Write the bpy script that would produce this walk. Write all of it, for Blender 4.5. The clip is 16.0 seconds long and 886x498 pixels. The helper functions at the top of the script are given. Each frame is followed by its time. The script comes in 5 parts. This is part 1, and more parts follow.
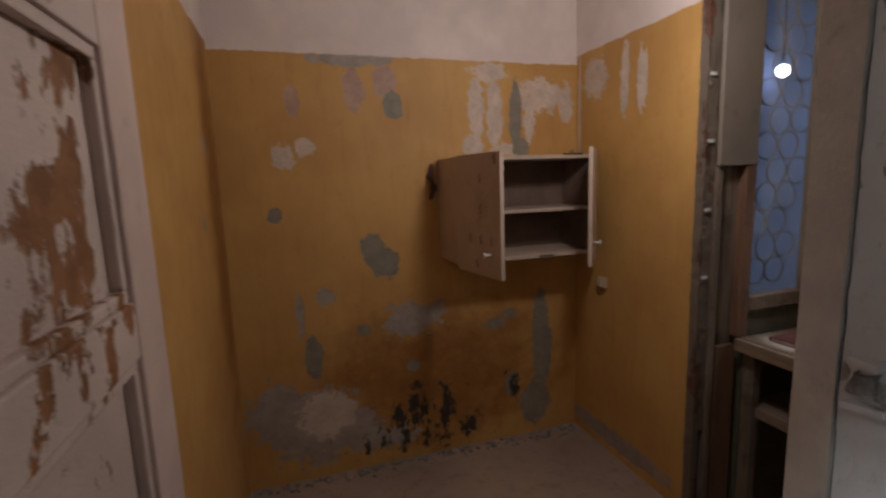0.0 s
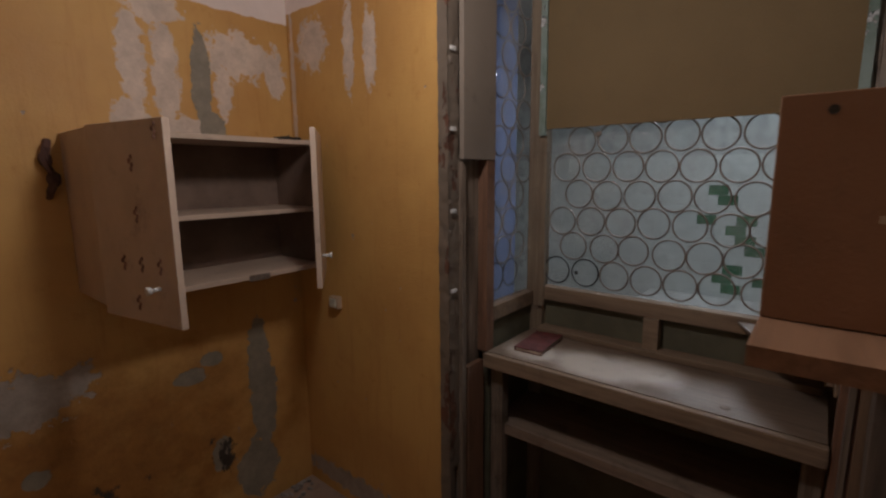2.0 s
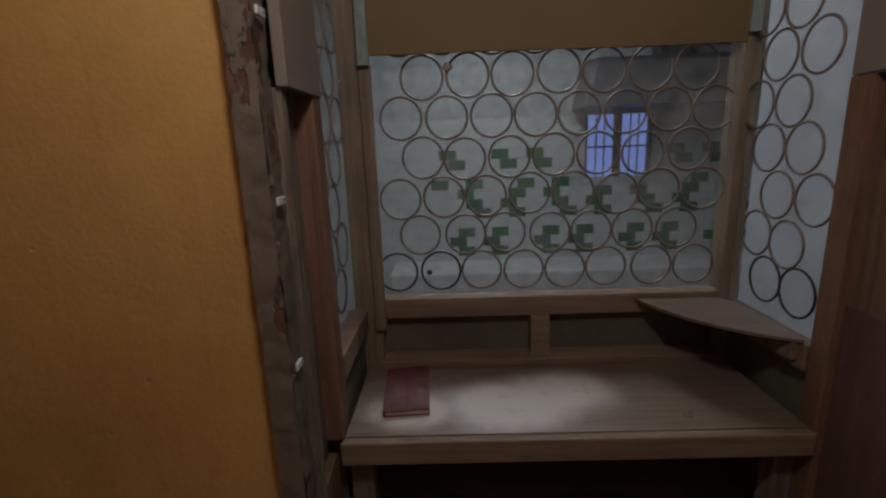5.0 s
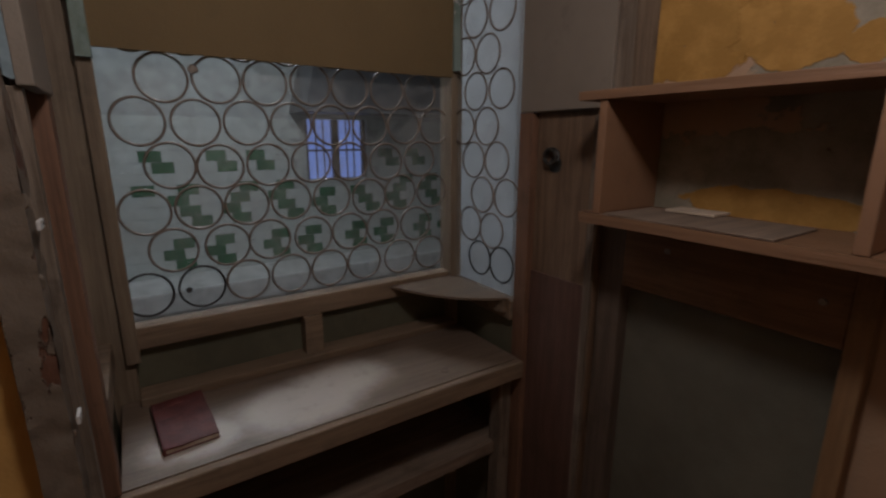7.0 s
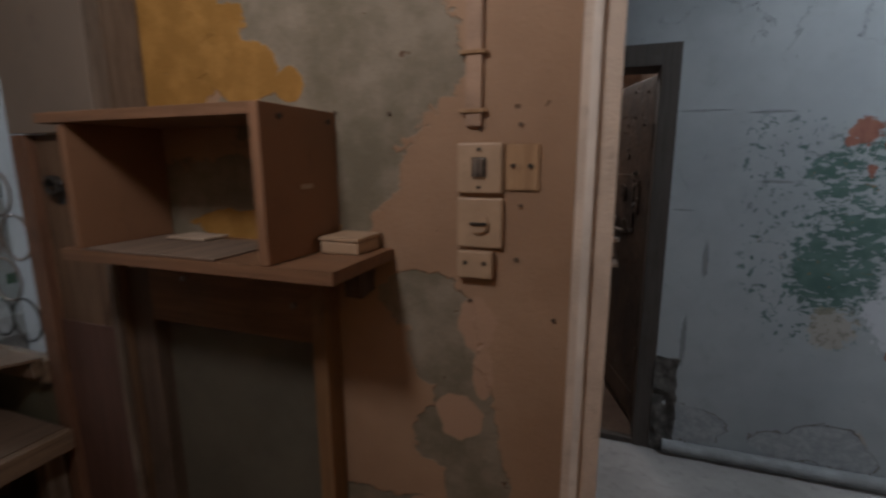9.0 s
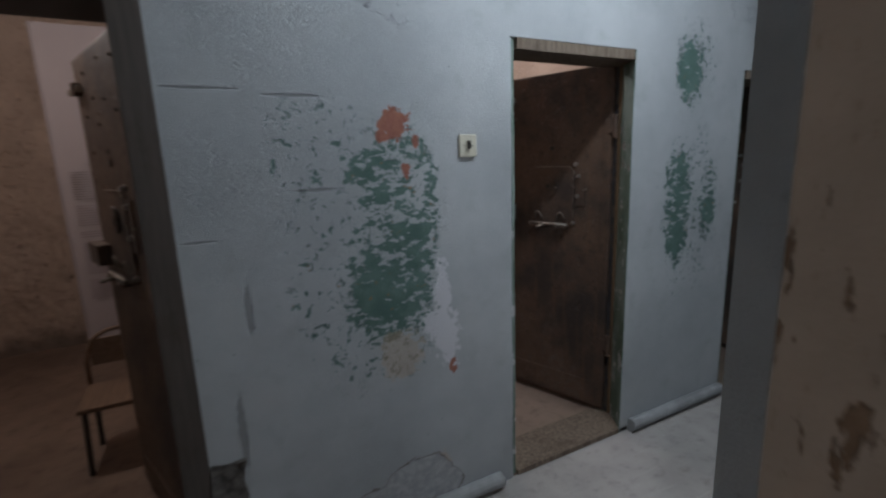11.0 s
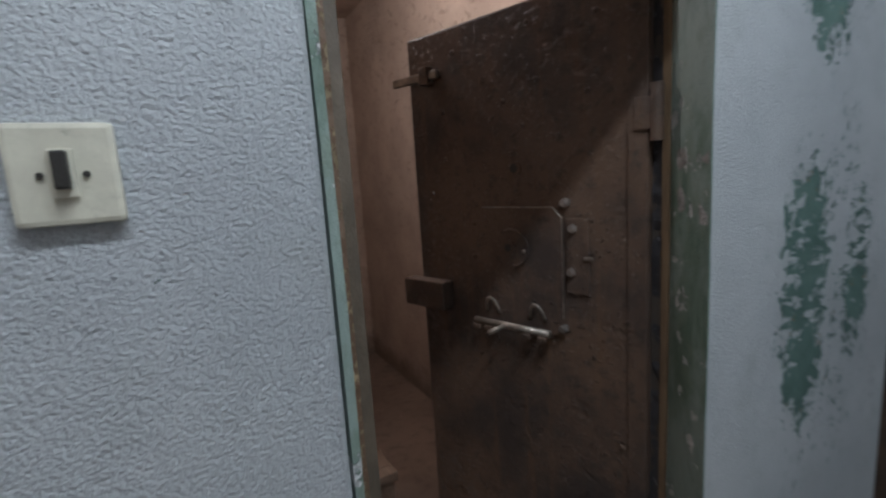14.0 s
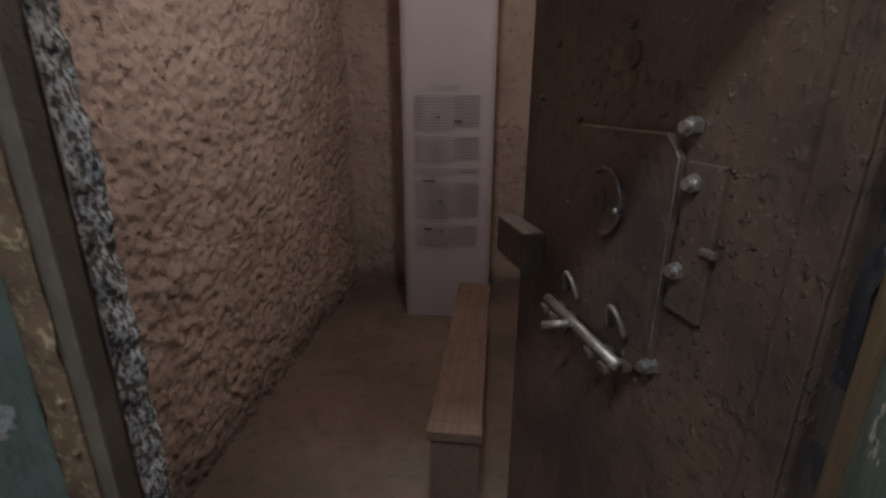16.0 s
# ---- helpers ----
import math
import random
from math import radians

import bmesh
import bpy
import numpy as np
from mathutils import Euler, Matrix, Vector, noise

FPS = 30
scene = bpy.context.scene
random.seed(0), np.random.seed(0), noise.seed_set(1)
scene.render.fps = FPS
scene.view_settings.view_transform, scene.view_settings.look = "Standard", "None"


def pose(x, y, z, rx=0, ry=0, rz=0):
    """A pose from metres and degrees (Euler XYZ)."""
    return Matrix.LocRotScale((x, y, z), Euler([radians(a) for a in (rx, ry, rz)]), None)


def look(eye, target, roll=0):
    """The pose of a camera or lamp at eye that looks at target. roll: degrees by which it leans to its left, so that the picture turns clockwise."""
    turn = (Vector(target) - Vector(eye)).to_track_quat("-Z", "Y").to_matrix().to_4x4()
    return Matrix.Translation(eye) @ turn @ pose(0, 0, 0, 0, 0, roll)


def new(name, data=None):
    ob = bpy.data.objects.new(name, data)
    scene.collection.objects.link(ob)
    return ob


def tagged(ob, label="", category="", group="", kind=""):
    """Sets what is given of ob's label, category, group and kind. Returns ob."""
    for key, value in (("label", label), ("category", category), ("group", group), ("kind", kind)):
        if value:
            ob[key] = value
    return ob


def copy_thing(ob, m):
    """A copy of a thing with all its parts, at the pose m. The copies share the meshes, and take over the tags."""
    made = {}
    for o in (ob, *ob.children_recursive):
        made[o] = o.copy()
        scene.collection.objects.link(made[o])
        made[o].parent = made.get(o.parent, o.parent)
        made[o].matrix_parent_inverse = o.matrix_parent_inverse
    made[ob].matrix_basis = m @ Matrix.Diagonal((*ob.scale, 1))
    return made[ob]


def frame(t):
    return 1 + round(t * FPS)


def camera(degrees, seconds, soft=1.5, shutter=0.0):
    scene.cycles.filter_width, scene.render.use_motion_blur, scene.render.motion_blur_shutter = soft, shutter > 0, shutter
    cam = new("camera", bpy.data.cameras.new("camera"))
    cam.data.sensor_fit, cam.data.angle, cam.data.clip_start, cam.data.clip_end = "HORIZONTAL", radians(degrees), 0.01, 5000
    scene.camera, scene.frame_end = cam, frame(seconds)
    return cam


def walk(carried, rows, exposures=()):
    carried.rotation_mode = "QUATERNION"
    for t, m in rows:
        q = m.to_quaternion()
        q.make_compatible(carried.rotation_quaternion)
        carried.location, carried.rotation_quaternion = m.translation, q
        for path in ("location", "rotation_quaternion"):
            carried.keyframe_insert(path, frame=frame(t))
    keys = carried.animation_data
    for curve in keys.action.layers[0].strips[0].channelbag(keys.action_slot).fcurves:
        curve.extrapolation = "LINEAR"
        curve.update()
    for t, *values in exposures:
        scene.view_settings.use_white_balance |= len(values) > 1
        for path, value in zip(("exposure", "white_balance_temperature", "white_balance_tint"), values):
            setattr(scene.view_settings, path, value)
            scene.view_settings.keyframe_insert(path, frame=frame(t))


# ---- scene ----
cam = camera(87.30, 16.0, soft=2.3, shutter=0.4)
PATH = [
    (0, -0.0117, 0.0259, 1.5811, -17.71, -8.39, 2.02),
    (0.5, 0.0178, 0.1221, 1.5597, -27.30, -9.50, 1.36),
    (1, 0.1448, 0.2662, 1.5532, -36.15, -9.28, 1.67),
    (1.5, 0.2567, 0.3785, 1.5454, -45.49, -9.31, 1.33),
    (2, 0.3108, 0.5004, 1.5497, -50.84, -9.07, 0.48),
    (2.5, 0.3597, 0.5987, 1.5589, -51.99, -11.19, 1.77),
    (3, 0.4502, 0.7079, 1.5569, -56.97, -10.74, 2.81),
    (3.5, 0.5300, 0.8405, 1.5354, -65.67, -12.96, 1.64),
    (6, 0.9103, 1.2749, 1.5067, -105.29, -12.47, 2.26),
    (6.5, 0.8078, 1.2816, 1.5173, -114.59, -13.36, 0.39),
    (7, 0.7594, 1.3350, 1.5372, -123.66, -13.43, -0.05),
    (7.5, 0.7190, 1.3899, 1.5282, -132.17, -14.09, 0.35),
    (8, 0.6412, 1.3444, 1.5355, -142.97, -12.95, -0.36),
    (8.5, 0.5517, 1.2422, 1.5454, -152.75, -11.32, -0.61),
    (9, 0.4532, 1.1029, 1.5448, -159.94, -10.86, 0.21),
    (9.5, 0.3214, 0.9367, 1.5493, -169.37, -10.05, 1.49),
    (10, 0.2340, 0.7298, 1.5422, -182.77, -10.50, 2.51),
    (12.5, -0.3153, -0.5702, 1.5518, -228.68, -11.01, 2.02),
    (13, -0.5780, -0.7160, 1.5599, -228.71, -9.99, 4.05),
    (13.5, -0.7698, -0.8204, 1.5514, -222.09, -10.04, 3.61),
    (14, -0.9408, -0.9125, 1.5560, -208.97, -9.09, 3.61),
    (14.5, -1.1364, -0.9475, 1.5432, -198.57, -8.64, 5.42),
    (15, -1.3087, -0.9870, 1.5556, -187.82, -9.16, 3.34),
    (15.5, -1.4279, -1.0890, 1.5299, -180.15, -13.43, 0.96),
    (16, -1.5410, -1.1887, 1.4990, -173.31, -18.01, -0.19),
]
walk(cam, [(t, pose(x, y, z, 90 + pitch, roll, yaw)) for t, x, y, z, yaw, pitch, roll in PATH],
     [(t, s, 6150, 10) for t, s in ((0, 0.15), (2.5, -0.02), (6, -0.38), (8, -0.4), (10, -0.25), (12.5, 0.08), (16, 0.12))])


# ---- world, lamps ----
world = bpy.data.worlds.new("world")
scene.world = world
world.use_nodes = True
world.node_tree.nodes["Background"].inputs[0].default_value = (0.25, 0.35, 0.6, 1)
world.node_tree.nodes["Background"].inputs[1].default_value = 0.02


def lamp(name, kind, place, watts, colour, size, target=None, size_y=None, spread=180):
    data = bpy.data.lights.new(name, kind)
    data.energy, data.color = watts, colour
    if kind == "AREA":
        data.size = size
        data.spread = radians(spread)
        if size_y:
            data.shape, data.size_y = "RECTANGLE", size_y
    else:
        data.shadow_soft_size = size
    ob = new(name, data)
    ob.matrix_world = look(place, target) if target else Matrix.Translation(place)
    return ob


WARM, COOL = (1.0, 0.89, 0.84), (0.86, 0.93, 1.0)
lamp("room_bulb_light", "POINT", (0.95, 1.10, 2.14), 17.0, WARM, 0.07)
# unseen corridor lights; the second has no fitting and lifts the far end
lamp("corridor_tube_light", "AREA", (-1.30, -0.62, 3.02), 31.5, COOL, 1.2, (-1.30, -0.62, 0), 0.12)
lamp("corridor_tube_light", "AREA", (-4.2, -0.62, 3.02), 4.0, COOL, 1.2, (-4.2, -0.62, 0), 0.12)
lamp("cell_bulb_light", "POINT", (-1.455, -2.75, 2.50), 22.5, (1.0, 0.93, 0.91), 0.06)
lamp("cell_bulb_light", "POINT", (0.95, -2.7, 2.50), 24.0, (1.0, 0.90, 0.84), 0.06)
# unseen light added to brighten the washroom behind the ringed windows
lamp("washroom_tube_light", "AREA", (3.5, 0.9, 2.82), 21.0, (0.93, 0.97, 1.0), 1.4, (3.5, 0.9, 0), 0.2)
lamp("washroom_bulb_light", "POINT", (2.79, 2.14, 2.15), 22.0, (0.25, 0.38, 1.0), 0.03)


# ---- material helpers ----
class Mat:
    """A node material under construction."""

    def __init__(self, name, metal=0.0):
        self.mat = bpy.data.materials.new(name)
        self.mat.use_nodes = True
        self.tree = self.mat.node_tree
        self.bsdf = self.tree.nodes["Principled BSDF"]
        self.bsdf.inputs["Metallic"].default_value = metal
        self.place = self.node("ShaderNodeNewGeometry").outputs["Position"]
        sep = self.node("ShaderNodeSeparateXYZ")
        self.link(self.place, sep.inputs[0])
        self.axis = {"x": sep.outputs[0], "y": sep.outputs[1], "z": sep.outputs[2]}

    def node(self, kind):
        return self.tree.nodes.new(kind)

    def link(self, a, b):
        if isinstance(a, bpy.types.NodeSocket):
            self.tree.links.new(a, b)
        elif isinstance(a, tuple) and len(a) == 3 and b.type == "RGBA":
            b.default_value = (*a, 1)
        else:
            b.default_value = a

    def noise(self, scale, detail=4.0, rough=0.6, stretch=None, local=False):
        n = self.node("ShaderNodeTexNoise")
        src = self.place
        if local:
            src = self.node("ShaderNodeTexCoord").outputs["Object"]
        if stretch:
            m = self.node("ShaderNodeMapping")
            m.inputs["Scale"].default_value = stretch
            self.link(src, m.inputs[0])
            src = m.outputs[0]
        self.link(src, n.inputs["Vector"])
        n.inputs["Scale"].default_value, n.inputs["Detail"].default_value, n.inputs["Roughness"].default_value = scale, detail, rough
        return n.outputs[0]

    def cells(self, scale, feature="DISTANCE_TO_EDGE"):
        n = self.node("ShaderNodeTexVoronoi")
        n.feature = feature
        n.inputs["Scale"].default_value = scale
        self.link(self.place, n.inputs["Vector"])
        return n.outputs["Distance"]

    def calc(self, op, a, b=0.0, clamp=False):
        n = self.node("ShaderNodeMath")
        n.operation, n.use_clamp = op, clamp
        self.link(a, n.inputs[0])
        self.link(b, n.inputs[1])
        return n.outputs[0]

    def step(self, v, lo, hi):
        n = self.node("ShaderNodeMapRange")
        n.interpolation_type = "SMOOTHSTEP"
        self.link(v, n.inputs[0])
        n.inputs[1].default_value, n.inputs[2].default_value = min(lo, hi), max(lo, hi)
        n.inputs[3].default_value, n.inputs[4].default_value = (0, 1) if lo < hi else (1, 0)
        return n.outputs[0]

    def mix(self, f, a, b, mode="MIX"):
        n = self.node("ShaderNodeMix")
        n.data_type, n.blend_type = "RGBA", mode
        self.link(f, n.inputs[0])
        self.link(a, n.inputs[6])
        self.link(b, n.inputs[7])
        return n.outputs[2]

    def patches(self, u, w, spots, scale=14.0, amount=0.55, soft=0.05):
        """1 inside ragged ellipses (centre u, centre w, half width, half height) on a wall."""
        rag = self.calc("MULTIPLY", self.calc("SUBTRACT", self.noise(scale, 6.0, 0.65), 0.5), 2.0 * amount)
        best = None
        for cu, cw, ru, rw in spots:
            a = self.calc("DIVIDE", self.calc("SUBTRACT", self.axis[u], cu), ru)
            b = self.calc("DIVIDE", self.calc("SUBTRACT", self.axis[w], cw), rw)
            d = self.calc("SQRT", self.calc("ADD", self.calc("MULTIPLY", a, a), self.calc("MULTIPLY", b, b)))
            best = d if best is None else self.calc("MINIMUM", best, d)
        return self.step(self.calc("ADD", best, rag), 1.0 + soft, 1.0 - soft)

    def done(self, colour, rough=0.8, height=None, depth=0.004, strength=0.6, spec=0.4):
        self.link(colour, self.bsdf.inputs["Base Color"])
        self.link(rough, self.bsdf.inputs["Roughness"])
        self.bsdf.inputs["Specular IOR Level"].default_value = spec
        if height is not None:
            b = self.node("ShaderNodeBump")
            b.inputs["Distance"].default_value, b.inputs["Strength"].default_value = depth, strength
            self.link(height, b.inputs["Height"])
            self.link(b.outputs[0], self.bsdf.inputs["Normal"])
        return self.mat


def plain(name, colour, rough=0.6, metal=0.0, vary=0.25, scale=9.0, bump=0.0012, spec=0.4, grain=160.0, dirt=(0.06, 0.05, 0.04), worn=0.35):
    """Paint, plastic or metal with blotches, dust and a fine grain."""
    m = Mat(name, metal)
    big, fine = m.noise(scale, 5.0), m.noise(grain, 3.0)
    dark = tuple(c * (1 - vary) for c in colour)
    col = m.mix(m.step(big, 0.35, 0.68), dark, colour)
    col = m.mix(m.calc("MULTIPLY", m.step(m.noise(scale * 2.3, 8.0, 0.7), 0.56, 0.75), worn), col, dirt)
    return m.done(col, m.calc("ADD", rough - 0.1, m.calc("MULTIPLY", fine, 0.2)), m.calc("ADD", fine, m.calc("MULTIPLY", big, 0.6)), bump, 0.7, spec)


def wood(name, light, dark, grain="z", rough=0.7, stain=(0.05, 0.035, 0.02), stained=0.5):
    """Boards with grain along one axis, knots and stains."""
    m = Mat(name)
    s = {"x": (1.2, 22, 22), "y": (22, 1.2, 22), "z": (22, 22, 1.2)}[grain]
    fib = m.noise(2.6, 6.0, 0.7, s)
    fine = m.noise(11.0, 3.0, 0.6, s)
    col = m.mix(m.step(fib, 0.3, 0.7), dark, light)
    col = m.mix(m.calc("MULTIPLY", m.step(m.noise(7.0, 7.0, 0.7), 0.5, 0.72), stained), col, stain)
    col = m.mix(m.calc("MULTIPLY", m.step(fine, 0.55, 0.75), 0.3), col, stain)
    return m.done(col, m.calc("ADD", rough - 0.12, m.calc("MULTIPLY", fib, 0.25)), m.calc("ADD", fib, fine), 0.0015, 0.6, 0.35)


# ---- paints of the walls ----
OCHRE, OCHRE_DARK, LIME = (0.55, 0.325, 0.10), (0.45, 0.245, 0.075), (0.74, 0.64, 0.59)
GREY_FILL, BLUE_FILL, MOULD = (0.39, 0.335, 0.285), (0.265, 0.235, 0.18), (0.045, 0.036, 0.030)


def ochre_wall(name, u, top, fills=(), blues=(), whites=(), pinks=(), moulds=(), scuffs=()):
    """Ochre oil paint up to a line, limewash above, with filler, bare patches and mould where the lists say."""
    m = Mat(name)
    big, mid, fine = m.noise(2.2, 5.0), m.noise(16.0, 6.0, 0.7), m.noise(120.0, 3.0)
    col = m.mix(m.step(big, 0.3, 0.7), OCHRE_DARK, OCHRE)
    col = m.mix(m.calc("MULTIPLY", m.step(m.noise(3.0, 6.0, 0.7, (9, 9, 0.8)), 0.5, 0.75), 0.3), col, (0.30, 0.12, 0.03))
    col = m.mix(m.calc("MULTIPLY", m.step(mid, 0.58, 0.72), 0.35), col, (0.34, 0.15, 0.03))
    height = m.calc("ADD", m.calc("MULTIPLY", mid, 0.5), m.calc("MULTIPLY", fine, 0.25))
    # small chips of missing paint
    chip = m.step(m.noise(23.0, 2.0, 0.5), 0.755, 0.775)
    col = m.mix(chip, col, (0.34, 0.27, 0.22))
    height = m.calc("SUBTRACT", height, m.calc("MULTIPLY", chip, 0.8))
    for spots, tint, scale, amount, soft, dig in (
        (scuffs, (0.33, 0.15, 0.035), 6.0, 1.0, 0.6, 0.0),
        (pinks, (0.50, 0.33, 0.25), 20.0, 0.8, 0.06, 0.3),
        (fills, GREY_FILL, 24.0, 1.1, 0.06, 0.9),
        (whites, (0.66, 0.54, 0.44), 26.0, 1.1, 0.14, 0.25),
        (blues, BLUE_FILL, 15.0, 0.72, 0.06, 0.5),
        (moulds, MOULD, 17.0, 1.9, 0.22, 0.2),
    ):
        if spots:
            f = m.patches(u, "z", spots, scale, amount, soft)
            if spots is moulds:
                f = m.calc("MULTIPLY", f, m.step(m.noise(9.0, 5.0, 0.65, (1.8, 1.8, 0.8)), 0.50, 0.56))
            shade = m.mix(m.step(m.noise(13.0, 8.0, 0.75), 0.28, 0.74), tuple(c * 0.66 for c in tint), tint)
            col = m.mix(f, col, shade)
            height = m.calc("SUBTRACT", height, m.calc("MULTIPLY", f, dig))
    line = m.calc("ADD", m.axis["z"], m.calc("MULTIPLY", m.calc("SUBTRACT", m.noise(11.0, 5.0), 0.5), 0.035))
    up = m.step(line, top - 0.003, top + 0.003)
    lime = m.mix(m.step(m.noise(4.0, 6.0), 0.35, 0.7), tuple(c * 0.86 for c in LIME), LIME)
    col = m.mix(up, col, lime)
    rough = m.calc("ADD", m.calc("MULTIPLY", up, 0.25), m.calc("ADD", 0.48, m.calc("MULTIPLY", mid, 0.2)))
    return m.done(col, rough, height, 0.006, 0.6)


MAT_BACK = ochre_wall(
    "ochre_paint_back", "x", 2.185,
    fills=[(0.53, 0.855, 0.14, 0.10), (0.66, 0.89, 0.07, 0.05), (0.10, 1.03, 0.05, 0.045), (-0.03, 0.95, 0.02, 0.10), (-0.16, 0.44, 0.16, 0.16), (0.02, 0.36, 0.22, 0.20), (0.20, 0.30, 0.14, 0.12), (0.30, 2.165, 0.20, 0.030), (0.35, 0.22, 0.2, 0.06)],
    blues=[(0.345, 1.24, 0.060, 0.085), (0.415, 1.17, 0.075, 0.075), (0.485, 1.955, 0.045, 0.065), (1.155, 1.90, 0.038, 0.20), (1.19, 1.74, 0.045, 0.06), (1.02, 0.775, 0.065, 0.035), (1.10, 0.82, 0.05, 0.03), (1.30, 0.76, 0.055, 0.18), (1.31, 0.55, 0.065, 0.20), (1.26, 0.26, 0.10, 0.13), (1.11, 0.40, 0.045, 0.07), (0.02, 0.72, 0.045, 0.11), (-0.11, 1.44, 0.035, 0.035), (0.28, 0.83, 0.04, 0.03), (0.53, 0.60, 0.035, 0.035)],
    whites=[(0.06, 0.40, 0.14, 0.12), (0.93, 1.95, 0.042, 0.17), (0.91, 1.76, 0.055, 0.06), (1.03, 1.90, 0.045, 0.20), (1.10, 1.74, 0.10, 0.03), (1.30, 2.02, 0.13, 0.09), (1.24, 1.90, 0.035, 0.12), (1.46, 1.98, 0.05, 0.10), (-0.05, 1.72, 0.055, 0.055), (0.05, 1.76, 0.05, 0.045), (1.0, 2.13, 0.10, 0.05)],
    pinks=[(0.30, 2.02, 0.055, 0.10), (0.45, 2.07, 0.06, 0.08), (0.01, 1.97, 0.035, 0.07)],
    moulds=[(0.45, 0.24, 0.15, 0.14), (0.62, 0.30, 0.17, 0.16), (0.82, 0.20, 0.12, 0.07), (0.98, 0.17, 0.05, 0.05), (0.34, 0.20, 0.25, 0.05), (1.12, 0.40, 0.05, 0.09)],
    scuffs=[(0.7, 0.5, 0.6, 0.35)],
)
MAT_EAST = ochre_wall("ochre_paint_east", "y", 2.23, whites=[(2.19, 2.08, 0.10, 0.10), (1.96, 2.03, 0.03, 0.17), (1.84, 2.01, 0.035, 0.14), (2.33, 1.9, 0.015, 0.35)], fills=[(2.0, 0.16, 0.4, 0.05)])
MAT_WEST = ochre_wall("ochre_paint_west", "y", 2.21, fills=[(1.9, 1.45, 0.03, 0.03), (2.05, 1.75, 0.03, 0.04)], scuffs=[(2.2, 1.5, 0.15, 0.9)])


def south_paint():
    m = Mat("patched_beige_plaster")
    mid, fine = m.noise(15.0, 6.0, 0.7), m.noise(120.0, 3.0)
    col = m.mix(m.step(m.noise(3.0, 5.0), 0.3, 0.7), (0.31, 0.20, 0.125), (0.39, 0.262, 0.17))
    height = m.calc("ADD", m.calc("MULTIPLY", mid, 0.4), m.calc("MULTIPLY", fine, 0.2))
    grey = m.patches("x", "z", [(1.0, 1.98, 0.31, 0.30), (0.98, 1.72, 0.27, 0.17), (0.93, 1.55, 0.13, 0.12), (0.93, 1.44, 0.06, 0.06), (1.2, 1.45, 0.3, 0.1), (0.765, 1.285, 0.085, 0.065), (0.735, 1.20, 0.075, 0.08), (0.695, 1.10, 0.06, 0.09), (0.71, 1.03, 0.085, 0.07), (0.665, 0.93, 0.06, 0.12), (0.82, 0.80, 0.20, 0.075)], 13.0, 0.55, 0.025)
    tint = m.mix(m.step(m.noise(6.0, 7.0, 0.7), 0.35, 0.68), (0.165, 0.145, 0.10), (0.30, 0.26, 0.20))
    col = m.mix(grey, col, tint)
    height = m.calc("SUBTRACT", height, m.calc("MULTIPLY", grey, 0.9))
    pink = m.patches("x", "z", [(0.668, 1.255, 0.035, 0.05), (0.70, 1.07, 0.045, 0.045), (0.655, 1.16, 0.02, 0.05), (0.77, 0.86, 0.04, 0.02)], 18.0, 0.5, 0.06)
    col = m.mix(pink, col, (0.42, 0.28, 0.19))
    yellow = m.patches("x", "z", [(1.33, 1.77, 0.20, 0.13), (1.15, 1.715, 0.09, 0.06), (1.42, 1.95, 0.12, 0.16), (1.04, 1.685, 0.03, 0.03), (1.14, 1.41, 0.18, 0.035)], 13.0, 0.5, 0.03)
    col = m.mix(yellow, col, m.mix(m.step(mid, 0.4, 0.65), (0.30, 0.16, 0.035), (0.40, 0.22, 0.055)))
    height = m.calc("ADD", height, m.calc("MULTIPLY", yellow, 0.7))
    pits = m.step(m.noise(34.0, 2.0), 0.73, 0.76)
    col = m.mix(pits, col, (0.13, 0.08, 0.05))
    return m.done(col, 0.82, m.calc("SUBTRACT", height, pits), 0.006, 0.6)


